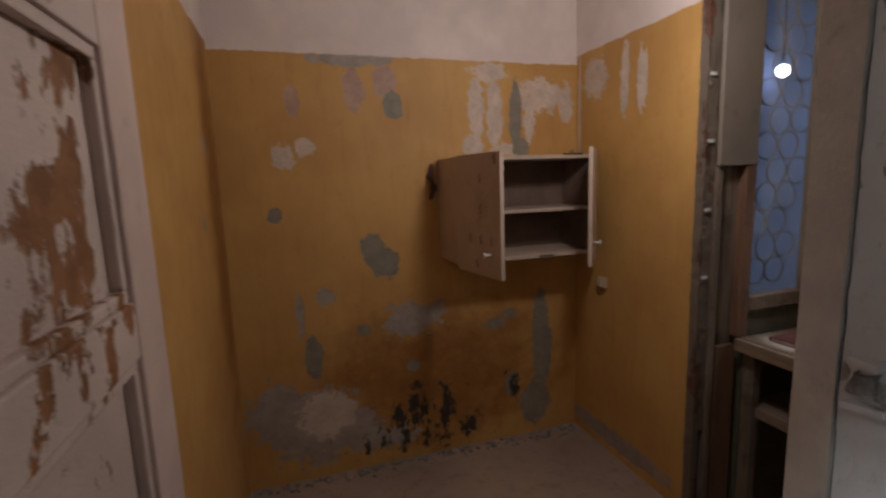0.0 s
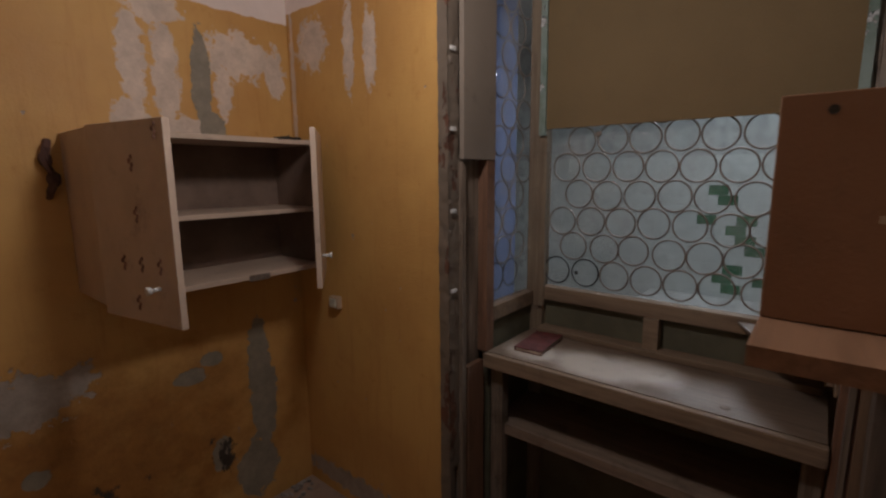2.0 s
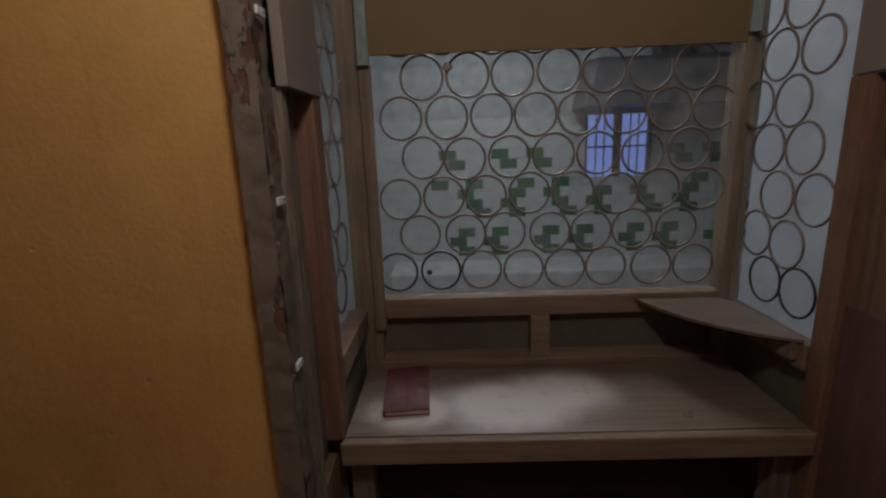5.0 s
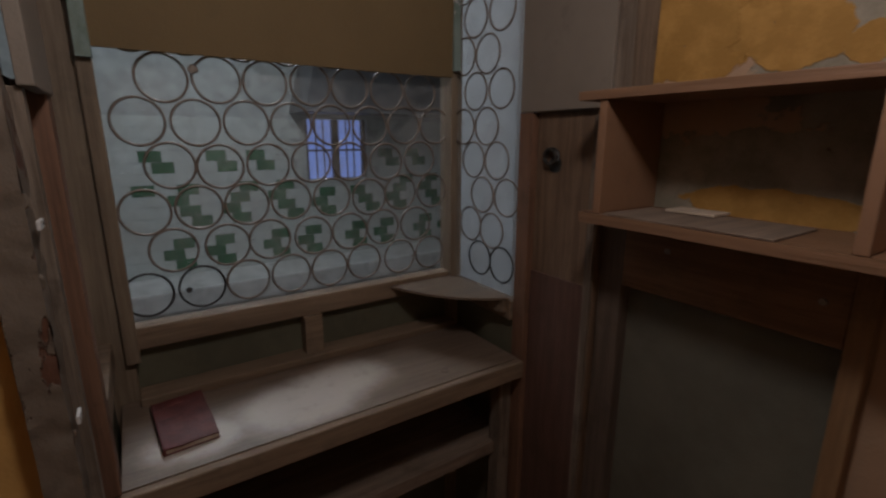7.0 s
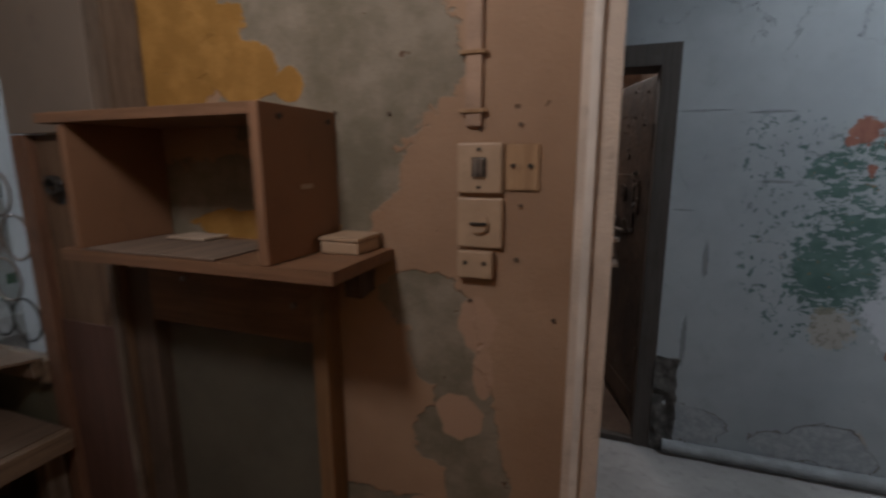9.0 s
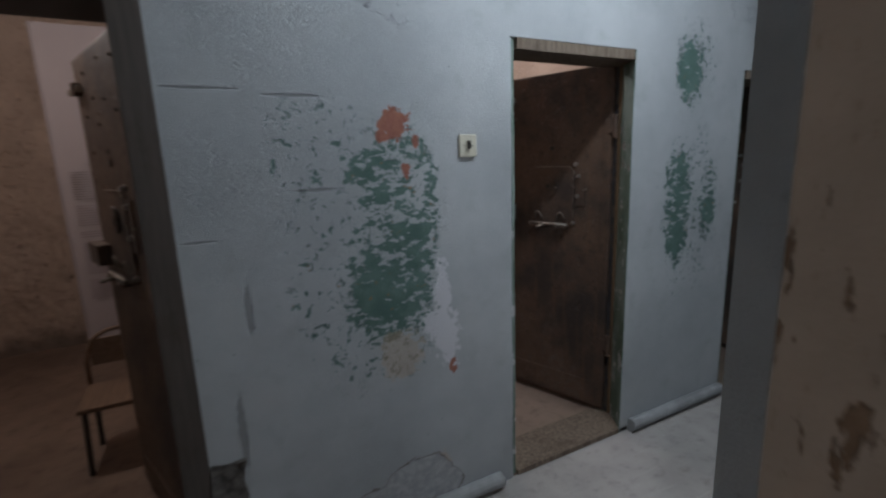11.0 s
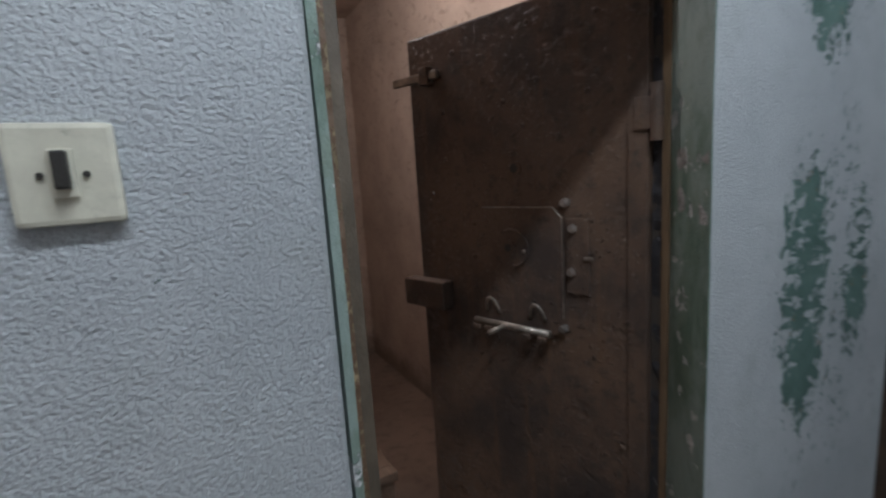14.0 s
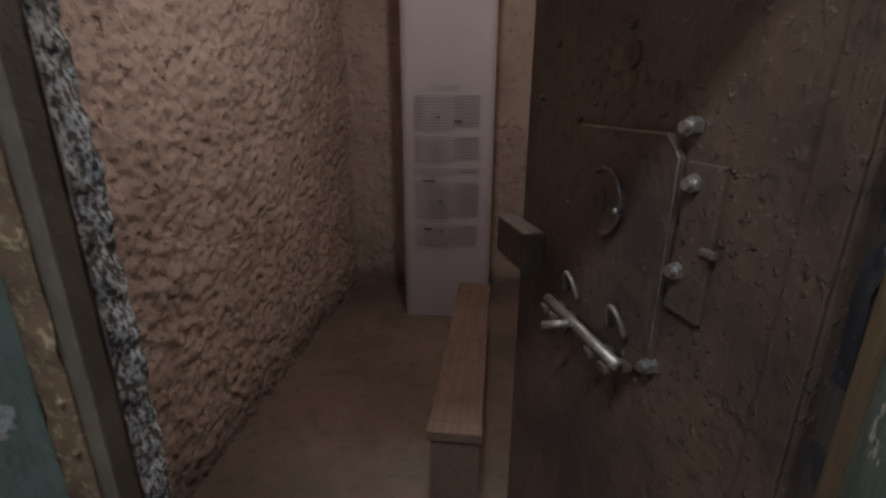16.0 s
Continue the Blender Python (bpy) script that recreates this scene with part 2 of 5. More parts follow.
def corridor_paint():
    m = Mat("peeling_corridor_limewash")
    mid, fine, coarse = m.noise(26.0, 6.0, 0.7), m.noise(210.0, 2.0, 0.5), m.noise(9.0, 6.0, 0.6)
    sand = m.calc("SUBTRACT", m.noise(230.0, 3.0, 0.65), m.calc("MULTIPLY", m.cells(190.0, "F1"), 0.35))
    base = m.mix(m.step(m.noise(1.6, 5.0), 0.3, 0.7), (0.335, 0.352, 0.358), (0.435, 0.452, 0.455))
    base = m.mix(m.calc("MULTIPLY", m.step(coarse, 0.52, 0.75), 0.4), base, (0.29, 0.305, 0.292))
    height = m.calc("ADD", m.calc("MULTIPLY", coarse, 0.5), m.calc("ADD", m.calc("MULTIPLY", mid, 0.3), m.calc("ADD", m.calc("MULTIPLY", sand, 0.75), m.calc("MULTIPLY", fine, 0.25))))
    # older green coat, bared in bodies that keep flakes of limewash
    green = m.mix(m.step(m.noise(12.0, 6.0), 0.35, 0.7), (0.068, 0.125, 0.105), (0.115, 0.185, 0.158))
    rust = m.step(m.noise(27.0, 5.0, 0.65), 0.64, 0.69)
    green = m.mix(m.calc("MULTIPLY", rust, 0.8), green, (0.27, 0.14, 0.045))
    body = m.patches("x", "z", [(-0.555, 1.33, 0.18, 0.25), (-0.50, 1.05, 0.17, 0.22), (-0.44, 1.47, 0.10, 0.10), (-0.63, 1.46, 0.10, 0.11), (-2.16, 1.28, 0.10, 0.24), (-2.42, 1.26, 0.07, 0.20), (-2.17, 1.05, 0.08, 0.14), (-2.20, 1.92, 0.10, 0.16), (-3.67, 1.20, 0.10, 0.25), (-3.75, 1.98, 0.16, 0.12)], 26.0, 1.15, 0.06)
    dabs = m.noise(26.0, 6.0, 0.66, (0.75, 1, 1.5))
    zone = m.noise(4.6, 3.0, 0.5)
    keep = m.step(m.calc("ADD", dabs, m.calc("MULTIPLY", m.calc("SUBTRACT", zone, 0.5), 0.6)), 0.545, 0.520)
    speck = m.patches("x", "z", [(-0.52, 1.20, 0.25, 0.44), (-0.20, 1.58, 0.13, 0.15), (-0.33, 1.62, 0.10, 0.12), (-0.77, 1.85, 0.03, 0.15), (-2.27, 1.2, 0.22, 0.42), (-2.25, 1.97, 0.16, 0.22), (-0.45, 0.82, 0.22, 0.16), (-0.22, 1.15, 0.10, 0.30), (-3.7, 1.3, 0.2, 0.5)], 20.0, 0.6, 0.3)
    speck = m.calc("MULTIPLY", speck, m.step(m.noise(34.0, 7.0, 0.72, (1.0, 1, 0.9)), 0.57, 0.59))
    peel = m.calc("MAXIMUM", m.calc("MULTIPLY", body, keep), speck)
    shift = m.calc("ADD", m.axis["x"], m.calc("MULTIPLY", m.calc("SUBTRACT", m.noise(22.0, 6.0, 0.65), 0.5), 0.055))
    edge = m.calc("MAXIMUM", m.step(shift, -0.724, -0.718), m.step(shift, -1.2, -1.21))
    peel = m.calc("MULTIPLY", peel, edge)
    col = m.mix(peel, base, green)
    height = m.calc("SUBTRACT", height, m.calc("MULTIPLY", peel, 0.9))
    red = m.patches("x", "z", [(-0.548, 1.66, 0.058, 0.058), (-0.50, 1.62, 0.025, 0.025), (-0.63, 1.60, 0.014, 0.026), (-0.585, 1.495, 0.017, 0.03), (-0.76, 0.67, 0.02, 0.04)], 40.0, 1.15, 0.02)
    col = m.mix(red, col, m.mix(m.step(mid, 0.35, 0.65), (0.26, 0.095, 0.062), (0.33, 0.13, 0.082)))
    tan = m.patches("x", "z", [(-0.775, 2.16, 0.02, 0.06), (-0.70, 0.21, 0.035, 0.07), (-0.53, 0.77, 0.09, 0.10)], 26.0, 0.9, 0.08)
    col = m.mix(m.calc("MULTIPLY", tan, 0.45), col, (0.44, 0.33, 0.22))
    white = m.patches("x", "z", [(-0.725, 0.98, 0.035, 0.14), (-0.745, 0.80, 0.045, 0.12), (-0.69, 0.86, 0.05, 0.08)], 38.0, 1.5, 0.06)
    col = m.mix(white, col, (0.56, 0.56, 0.575))
    grey = m.patches("x", "z", [(0.00, 0.17, 0.15, 0.11), (-0.42, 0.14, 0.17, 0.07), (-0.58, 0.18, 0.16, 0.11), (-0.72, 0.12, 0.07, 0.07)], 11.0, 0.55, 0.02)
    col = m.mix(grey, col, m.mix(m.step(mid, 0.4, 0.65), (0.31, 0.32, 0.325), (0.43, 0.435, 0.435)))
    rim = m.calc("SUBTRACT", m.patches("x", "z", [(0.00, 0.17, 0.156, 0.118), (-0.42, 0.14, 0.176, 0.076), (-0.58, 0.18, 0.166, 0.117), (-0.72, 0.12, 0.075, 0.075)], 11.0, 0.55, 0.02), grey, True)
    col = m.mix(m.calc("MULTIPLY", rim, m.step(coarse, 0.42, 0.55)), col, (0.16, 0.13, 0.10))
    height = m.calc("SUBTRACT", height, m.calc("MULTIPLY", m.calc("MAXIMUM", grey, red), 1.3))
    col = m.mix(m.step(m.noise(52.0, 2.0), 0.775, 0.79), col, (0.09, 0.13, 0.11))
    # hair cracks: some wander, a few run where the plaster has split
    vein = m.noise(3.6, 9.0, 0.62)
    vein = m.step(m.calc("MAXIMUM", m.calc("SUBTRACT", vein, 0.5), m.calc("SUBTRACT", 0.5, vein)), 0.0045, 0.001)
    crack = m.calc("MULTIPLY", vein, m.step(m.noise(1.9, 3.0), 0.56, 0.64))
    split = m.patches("x", "z", [(0.07, 1.765, 0.10, 0.004), (-0.20, 1.75, 0.09, 0.005), (0.13, 1.30, 0.05, 0.004), (0.01, 1.05, 0.012, 0.08), (0.075, 0.62, 0.012, 0.13), (-0.24, 1.44, 0.07, 0.006)], 40.0, 0.9, 0.25)
    crack = m.calc("MAXIMUM", crack, split)
    col = m.mix(m.calc("MULTIPLY", crack, 0.5), col, (0.10, 0.10, 0.095))
    height = m.calc("SUBTRACT", height, m.calc("MULTIPLY", crack, 0.8))
    pock = m.step(m.noise(48.0, 5.0, 0.62), 0.60, 0.68)
    height = m.calc("SUBTRACT", height, m.calc("MULTIPLY", pock, 0.22))
    return m.done(col, m.calc("ADD", 0.5, m.calc("MULTIPLY", mid, 0.3)), height, 0.0046, 1.0)


def stucco():
    m = Mat("rough_pink_stucco")
    mid, fine = m.noise(22.0, 6.0, 0.65), m.noise(90.0, 4.0)
    col = m.mix(m.step(m.noise(3.0, 5.0), 0.3, 0.7), (0.40, 0.305, 0.245), (0.51, 0.395, 0.32))
    pit = m.step(m.noise(30.0, 3.0, 0.5), 0.56, 0.72)
    col = m.mix(m.calc("MULTIPLY", pit, 0.35), col, (0.20, 0.14, 0.105))
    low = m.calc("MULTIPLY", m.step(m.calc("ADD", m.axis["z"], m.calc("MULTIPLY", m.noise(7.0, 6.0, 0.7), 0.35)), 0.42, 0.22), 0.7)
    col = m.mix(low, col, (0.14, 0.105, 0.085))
    height = m.calc("SUBTRACT", m.calc("ADD", m.calc("MULTIPLY", mid, 0.7), m.calc("MULTIPLY", fine, 0.35)), m.calc("MULTIPLY", pit, 0.5))
    return m.done(col, 0.9, height, 0.016, 1.0, 0.25)


def dusty_floor(name, light, dark, plank=False):
    m = Mat(name)
    big, mid, fine = m.noise(1.7, 6.0), m.noise(14.0, 7.0, 0.7), m.noise(140.0, 3.0)
    col = m.mix(m.step(big, 0.3, 0.7), dark, light)
    col = m.mix(m.calc("MULTIPLY", m.step(mid, 0.5, 0.7), 0.45), col, tuple(c * 0.55 for c in dark))
    col = m.mix(m.calc("MULTIPLY", m.step(m.noise(2.0, 6.0, 0.7, (1.0, 14, 1)), 0.55, 0.72), 0.35), col, tuple(c * 1.25 for c in light))
    col = m.mix(m.step(m.noise(60.0, 2.0), 0.74, 0.77), col, tuple(c * 1.5 for c in light))
    return m.done(col, m.calc("ADD", 0.55, m.calc("MULTIPLY", mid, 0.35)), m.calc("ADD", mid, m.calc("MULTIPLY", fine, 0.4)), 0.004, 0.6)


def peeled_paint(name, paint, under, share=0.58, scale=7.0, stretch=(1, 1, 0.55), dirty=(0.20, 0.18, 0.15)):
    """White door paint that flakes off to the brown coat beneath."""
    m = Mat(name)
    a, b, fine = m.noise(scale, 6.0, 0.6, stretch), m.noise(scale * 3.4, 5.0, 0.7, stretch), m.noise(150.0, 3.0)
    flake = m.step(m.calc("ADD", m.calc("MULTIPLY", a, 0.72), m.calc("MULTIPLY", b, 0.28)), share - 0.012, share + 0.012)
    top = m.mix(m.step(m.noise(5.0, 5.0), 0.35, 0.7), tuple(c * 0.8 for c in paint), paint)
    top = m.mix(m.calc("MULTIPLY", m.step(b, 0.58, 0.7), 0.4), top, dirty)
    low = m.mix(m.step(m.noise(18.0, 5.0), 0.35, 0.7), tuple(c * 0.6 for c in under), under)
    return m.done(m.mix(flake, top, low), m.calc("ADD", 0.5, m.calc("MULTIPLY", fine, 0.25)), m.calc("SUBTRACT", m.calc("MULTIPLY", fine, 0.3), flake), 0.004, 0.8)


def steel_door_paint():
    m = Mat("pitted_brown_door_paint")
    big, mid, fine = m.noise(2.3, 6.0, 0.62, local=True), m.noise(26.0, 7.0, 0.72, local=True), m.noise(150.0, 3.0, local=True)
    col = m.mix(m.step(big, 0.36, 0.62), (0.046, 0.036, 0.032), (0.118, 0.074, 0.050))
    runs = m.noise(3.2, 6.0, 0.7, (7, 7, 0.55), local=True)
    col = m.mix(m.calc("MULTIPLY", m.step(runs, 0.50, 0.72), 0.55), col, (0.135, 0.078, 0.044))
    col = m.mix(m.calc("MULTIPLY", m.step(mid, 0.52, 0.66), 0.6), col, (0.038, 0.030, 0.026))
    rub = m.calc("MULTIPLY", m.step(m.noise(1.9, 6.0, 0.65, (1, 1, 0.5), local=True), 0.54, 0.68), m.step(mid, 0.45, 0.6))
    col = m.mix(m.calc("MULTIPLY", rub, 0.5), col, (0.15, 0.125, 0.105))
    grime = m.step(m.noise(4.5, 7.0, 0.7, local=True), 0.46, 0.62)
    lumps = m.calc("MULTIPLY", m.step(m.noise(62.0, 4.0, 0.6, local=True), 0.56, 0.70), m.calc("ADD", 0.25, grime))
    dents = m.step(m.noise(11.0, 3.0, 0.5, local=True), 0.60, 0.75)
    speck = m.calc("MULTIPLY", m.step(m.noise(120.0, 5.0, 0.7, local=True), 0.60, 0.67), grime)
    col = m.mix(m.calc("MULTIPLY", speck, 0.7), col, (0.27, 0.24, 0.21))
    height = m.calc("SUBTRACT", m.calc("ADD", m.calc("ADD", m.calc("MULTIPLY", mid, 0.7), lumps), m.calc("MULTIPLY", fine, 0.15)), m.calc("MULTIPLY", dents, 0.8))
    return m.done(col, m.calc("ADD", 0.36, m.calc("MULTIPLY", mid, 0.35)), height, 0.0046, 1.0, 0.30)


def pane_glass(name, tint, rough):
    m = Mat(name)
    smear = m.noise(6.0, 6.0, 0.7)
    haze = m.calc("MULTIPLY", m.step(smear, 0.35, 0.75), 0.17)
    m.bsdf.inputs["Transmission Weight"].default_value = 1.0
    m.bsdf.inputs["IOR"].default_value = 1.04
    m.link(m.calc("ADD", rough, m.calc("MULTIPLY", m.step(m.noise(14.0, 5.0), 0.5, 0.8), 0.03)), m.bsdf.inputs["Roughness"])
    m.bsdf.inputs["Base Color"].default_value = (*tint, 1)
    out = m.tree.nodes["Material Output"]
    film = m.node("ShaderNodeBsdfDiffuse")
    film.inputs[0].default_value = (0.55, 0.56, 0.55, 1)
    both = m.node("ShaderNodeMixShader")
    m.link(m.calc("ADD", haze, 0.03), both.inputs[0])
    m.link(m.bsdf.outputs[0], both.inputs[1])
    m.link(film.outputs[0], both.inputs[2])
    m.link(both.outputs[0], out.inputs[0])
    return m.mat


def speckled_lime():
    m = Mat("pale_lime_crust")
    grit, fine = m.noise(130.0, 5.0, 0.7, (1, 1, 0.7)), m.noise(260.0, 3.0)
    col = m.mix(m.step(grit, 0.45, 0.57), (0.13, 0.11, 0.09), (0.82, 0.82, 0.81))
    return m.done(col, 0.8, m.calc("ADD", grit, m.calc("MULTIPLY", fine, 0.4)), 0.010, 1.0)


def chipped_green():
    m = Mat("chipped_green_paint")
    a, c, fine = m.noise(7.0, 6.0, 0.65, (1, 1, 0.45)), m.noise(21.0, 6.0, 0.7, (1, 1, 0.6)), m.noise(140.0, 4.0, 0.7)
    col = m.mix(m.step(a, 0.38, 0.56), (0.095, 0.145, 0.11), (0.215, 0.27, 0.24))
    col = m.mix(m.calc("MULTIPLY", m.step(c, 0.50, 0.66), 0.6), col, (0.15, 0.19, 0.145))
    chip = m.step(m.calc("ADD", m.calc("MULTIPLY", m.noise(12.0, 6.0, 0.65), 0.7), m.calc("MULTIPLY", c, 0.3)), 0.565, 0.585)
    col = m.mix(chip, col, m.mix(m.step(fine, 0.4, 0.6), (0.34, 0.34, 0.33), (0.56, 0.57, 0.56)))
    return m.done(col, m.calc("ADD", 0.42, m.calc("MULTIPLY", fine, 0.25)), m.calc("SUBTRACT", m.calc("ADD", m.calc("MULTIPLY", c, 0.6), m.calc("MULTIPLY", fine, 0.35)), chip), 0.006, 0.9)


def glow(name, colour, strength):
    m = Mat(name)
    m.bsdf.inputs["Base Color"].default_value = (*colour, 1)
    m.bsdf.inputs["Emission Color"].default_value = (*colour, 1)
    m.bsdf.inputs["Emission Strength"].default_value = strength
    return m.mat


MAT_SOUTH, MAT_CORRIDOR, MAT_STUCCO = south_paint(), corridor_paint(), stucco()
MAT_ROOM_FLOOR = dusty_floor("trampled_brown_floor", (0.37, 0.275, 0.21), (0.26, 0.19, 0.145))
MAT_HALL_FLOOR = dusty_floor("dusty_grey_concrete", (0.40, 0.37, 0.345), (0.27, 0.25, 0.235))
MAT_CELL_FLOOR = dusty_floor("brown_cell_floor", (0.23, 0.165, 0.125), (0.15, 0.105, 0.08))
MAT_LIME = plain("limewash_ceiling", (0.70, 0.66, 0.62), 0.9, 0, 0.12, 3.0, 0.003)
MAT_HALL_LIME = plain("corridor_limewash", (0.55, 0.57, 0.58), 0.9, 0, 0.15, 3.0, 0.004)
MAT_BEIGE = plain("beige_hardboard", (0.20, 0.165, 0.13), 0.75, 0, 0.12, 4.0, 0.001)
MAT_CABINET = plain("cream_cabinet_paint", (0.50, 0.385, 0.295), 0.5, 0, 0.15, 6.0, 0.001)
# darker brown than the cream paint, for the back and one side
MAT_CAB_IN = plain("dark_cabinet_inside", (0.20, 0.135, 0.10), 0.7, 0, 0.3, 6.0, 0.001)


def stained_worktop():
    m = Mat("stained_worktop_light_pool")
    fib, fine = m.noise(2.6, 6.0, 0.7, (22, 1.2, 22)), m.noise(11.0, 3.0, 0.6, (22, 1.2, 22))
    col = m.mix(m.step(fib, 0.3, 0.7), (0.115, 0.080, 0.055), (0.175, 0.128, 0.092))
    # pool of light on the board, put into the colour as paler patches
    light_pool = m.patches("x", "y", [(1.88, 0.93, 0.10, 0.13), (1.82, 1.06, 0.10, 0.17), (1.80, 1.28, 0.07, 0.10)], 7.0, 0.5, 0.4)
    col = m.mix(m.calc("MULTIPLY", light_pool, 0.75), col, (0.50, 0.445, 0.385))
    col = m.mix(m.calc("MULTIPLY", m.step(m.noise(9.0, 7.0, 0.7), 0.52, 0.72), 0.45), col, (0.13, 0.095, 0.07))
    col = m.mix(m.step(m.noise(48.0, 3.0), 0.70, 0.74), col, (0.11, 0.08, 0.06))
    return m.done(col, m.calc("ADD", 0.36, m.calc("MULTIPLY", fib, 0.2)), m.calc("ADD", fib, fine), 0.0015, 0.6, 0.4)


MAT_WORK = stained_worktop()
MAT_SHELF = wood("dusty_shelf_board", (0.24, 0.175, 0.13), (0.15, 0.11, 0.08), "y")
MAT_POST_RED = wood("red_brown_post", (0.20, 0.105, 0.062), (0.125, 0.065, 0.04), "z")
MAT_POST_OLD = wood("weathered_grey_timber", (0.21, 0.165, 0.125), (0.10, 0.072, 0.05), "z", 0.85, (0.03, 0.02, 0.015), 0.6)
MAT_POST_DARK = wood("old_dark_timber", (0.13, 0.095, 0.07), (0.075, 0.054, 0.04), "z", 0.85)
MAT_FRAME = wood("brown_window_wood", (0.235, 0.178, 0.12), (0.14, 0.10, 0.066), "z", 0.7, (0.08, 0.065, 0.045), 0.4)
MAT_RAIL = wood("brown_window_rail", (0.235, 0.165, 0.108), (0.14, 0.096, 0.062), "y", 0.7, (0.08, 0.065, 0.045), 0.5)
MAT_GREEN_BOARD = plain("dull_green_board", (0.115, 0.108, 0.070), 0.7, 0, 0.3, 6.0, 0.001)
MAT_BLIND = plain("ochre_cardboard", (0.165, 0.113, 0.052), 0.85, 0, 0.10, 3.0, 0.001, worn=0.15)
MAT_CUBBY = wood("orange_brown_chipboard", (0.24, 0.132, 0.074), (0.165, 0.09, 0.05), "x", 0.5, (0.14, 0.07, 0.035), 0.3)
MAT_CUBBY_SIDE = plain("orange_brown_hardboard", (0.25, 0.135, 0.075), 0.55, 0, 0.12, 5.0, 0.0008)
MAT_DARK_PANEL = plain("dark_olive_panel", (0.125, 0.118, 0.09), 0.7, 0, 0.25, 5.0, 0.001)
MAT_PLATE = plain("yellowed_plastic", (0.45, 0.325, 0.215), 0.45, 0, 0.12, 20.0, 0.0004)
MAT_IVORY = plain("ivory_switch_plastic", (0.58, 0.55, 0.44), 0.4, 0, 0.15, 30.0, 0.0004)
MAT_BLACK = plain("black_plastic", (0.035, 0.032, 0.028), 0.4)
MAT_CASING = plain("cream_casing_paint", (0.70, 0.60, 0.50), 0.5, 0, 0.2, 9.0, 0.003, worn=0.4)
MAT_CASING_WHITE = plain("white_bead_paint", (0.80, 0.75, 0.68), 0.45, 0, 0.25, 6.0, 0.001, worn=0.3)
MAT_SKIRT = plain("scuffed_grey_skirting", (0.33, 0.335, 0.335), 0.85, 0, 0.3, 8.0, 0.004)
MAT_DUCT = plain("painted_cable_duct", (0.43, 0.29, 0.195), 0.6, 0, 0.25, 14.0, 0.002)
# blue tint stands in for blue light on the wall
MAT_BLUE_GLOW_WALL = plain("blue_glow_wall_colour", (0.17, 0.21, 0.36), 0.9, 0, 0.2, 5.0, 0.003)
MAT_OLD_JAMB = peeled_paint("dirty_flaking_jamb", (0.33, 0.285, 0.235), (0.20, 0.14, 0.09), 0.585, 30.0, (1, 1, 0.35), (0.13, 0.10, 0.075))
MAT_RAW = wood("splintered_pine", (0.44, 0.29, 0.165), (0.28, 0.17, 0.09), "z", 0.8, (0.08, 0.045, 0.025), 0.6)
MAT_LEAF = peeled_paint("flaking_white_door_paint", (0.58, 0.47, 0.405), (0.30, 0.135, 0.055), 0.545, 6.0)
MAT_STILE = plain("pinkish_white_paint", (0.60, 0.47, 0.41), 0.5, 0, 0.12, 6.0, 0.001)
MAT_JAMB = peeled_paint("flaking_jamb_paint", (0.76, 0.73, 0.69), (0.46, 0.40, 0.33), 0.59, 22.0, (1, 1, 0.7), (0.42, 0.37, 0.31))
MAT_STEEL_DOOR = steel_door_paint()
MAT_STEEL = plain("scuffed_steel", (0.30, 0.26, 0.22), 0.42, 0.7, 0.4, 30.0, 0.001)
MAT_NUT = plain("bright_nuts", (0.46, 0.43, 0.40), 0.38, 0.8, 0.35, 60.0, 0.0008)
MAT_DARK_FRAME = wood("black_brown_door_frame", (0.095, 0.078, 0.066), (0.06, 0.05, 0.042), "z", 0.6)
MAT_GREEN = chipped_green()
MAT_BLACK_CRUST = peeled_paint("black_crusted_paint", (0.045, 0.042, 0.045), (0.23, 0.225, 0.235), 0.60, 55.0, (1, 1, 0.8), (0.02, 0.018, 0.018))
MAT_RUST_FRAME = peeled_paint("crusted_brown_frame_paint", (0.15, 0.088, 0.052), (0.31, 0.225, 0.125), 0.55, 105.0, (1, 1, 0.7), (0.06, 0.043, 0.028))
MAT_RED_FLAKE = peeled_paint("dark_red_paint_under_grey_plaster", (0.155, 0.122, 0.092), (0.125, 0.056, 0.034), 0.56, 9.0, (1.2, 1.2, 0.5), (0.09, 0.075, 0.062))
MAT_SMOOTH_RUST = plain("dull_brown_frame_paint", (0.125, 0.095, 0.066), 0.6, 0, 0.3, 14.0, 0.002)
MAT_TAN_EDGE = wood("tan_door_trim", (0.20, 0.132, 0.075), (0.115, 0.075, 0.045), "z")
MAT_CRUST = speckled_lime()
MAT_BROKEN = plain("sooty_broken_plaster", (0.15, 0.135, 0.12), 0.95, 0, 0.6, 22.0, 0.012, worn=0.8)
MAT_CRUMBLE = plain("crumbled_plaster", (0.36, 0.34, 0.32), 0.95, 0, 0.5, 18.0, 0.012, worn=0.8)
MAT_BANNER = plain("white_banner_fabric", (0.39, 0.345, 0.35), 0.7, 0, 0.05, 2.0, 0.0005, worn=0.05)
MAT_INK = plain("grey_print", (0.27, 0.235, 0.245), 0.8, worn=0.0)
MAT_INK_DARK = plain("dark_print", (0.10, 0.06, 0.07), 0.8, worn=0.0)
MAT_BENCH = wood("brown_bench_boards", (0.20, 0.13, 0.09), (0.13, 0.085, 0.058), "y")
MAT_RING = plain("brown_lead_ring", (0.23, 0.185, 0.15), 0.5, 0.2, 0.3, 40.0, 0.0006)
MAT_PANE = pane_glass("hazy_window_glass", (0.93, 0.95, 0.96), 0.01)
MAT_TILE_WHITE = plain("white_wall_tile", (0.60, 0.63, 0.60), 0.25, 0, 0.12, 7.0, 0.0006)
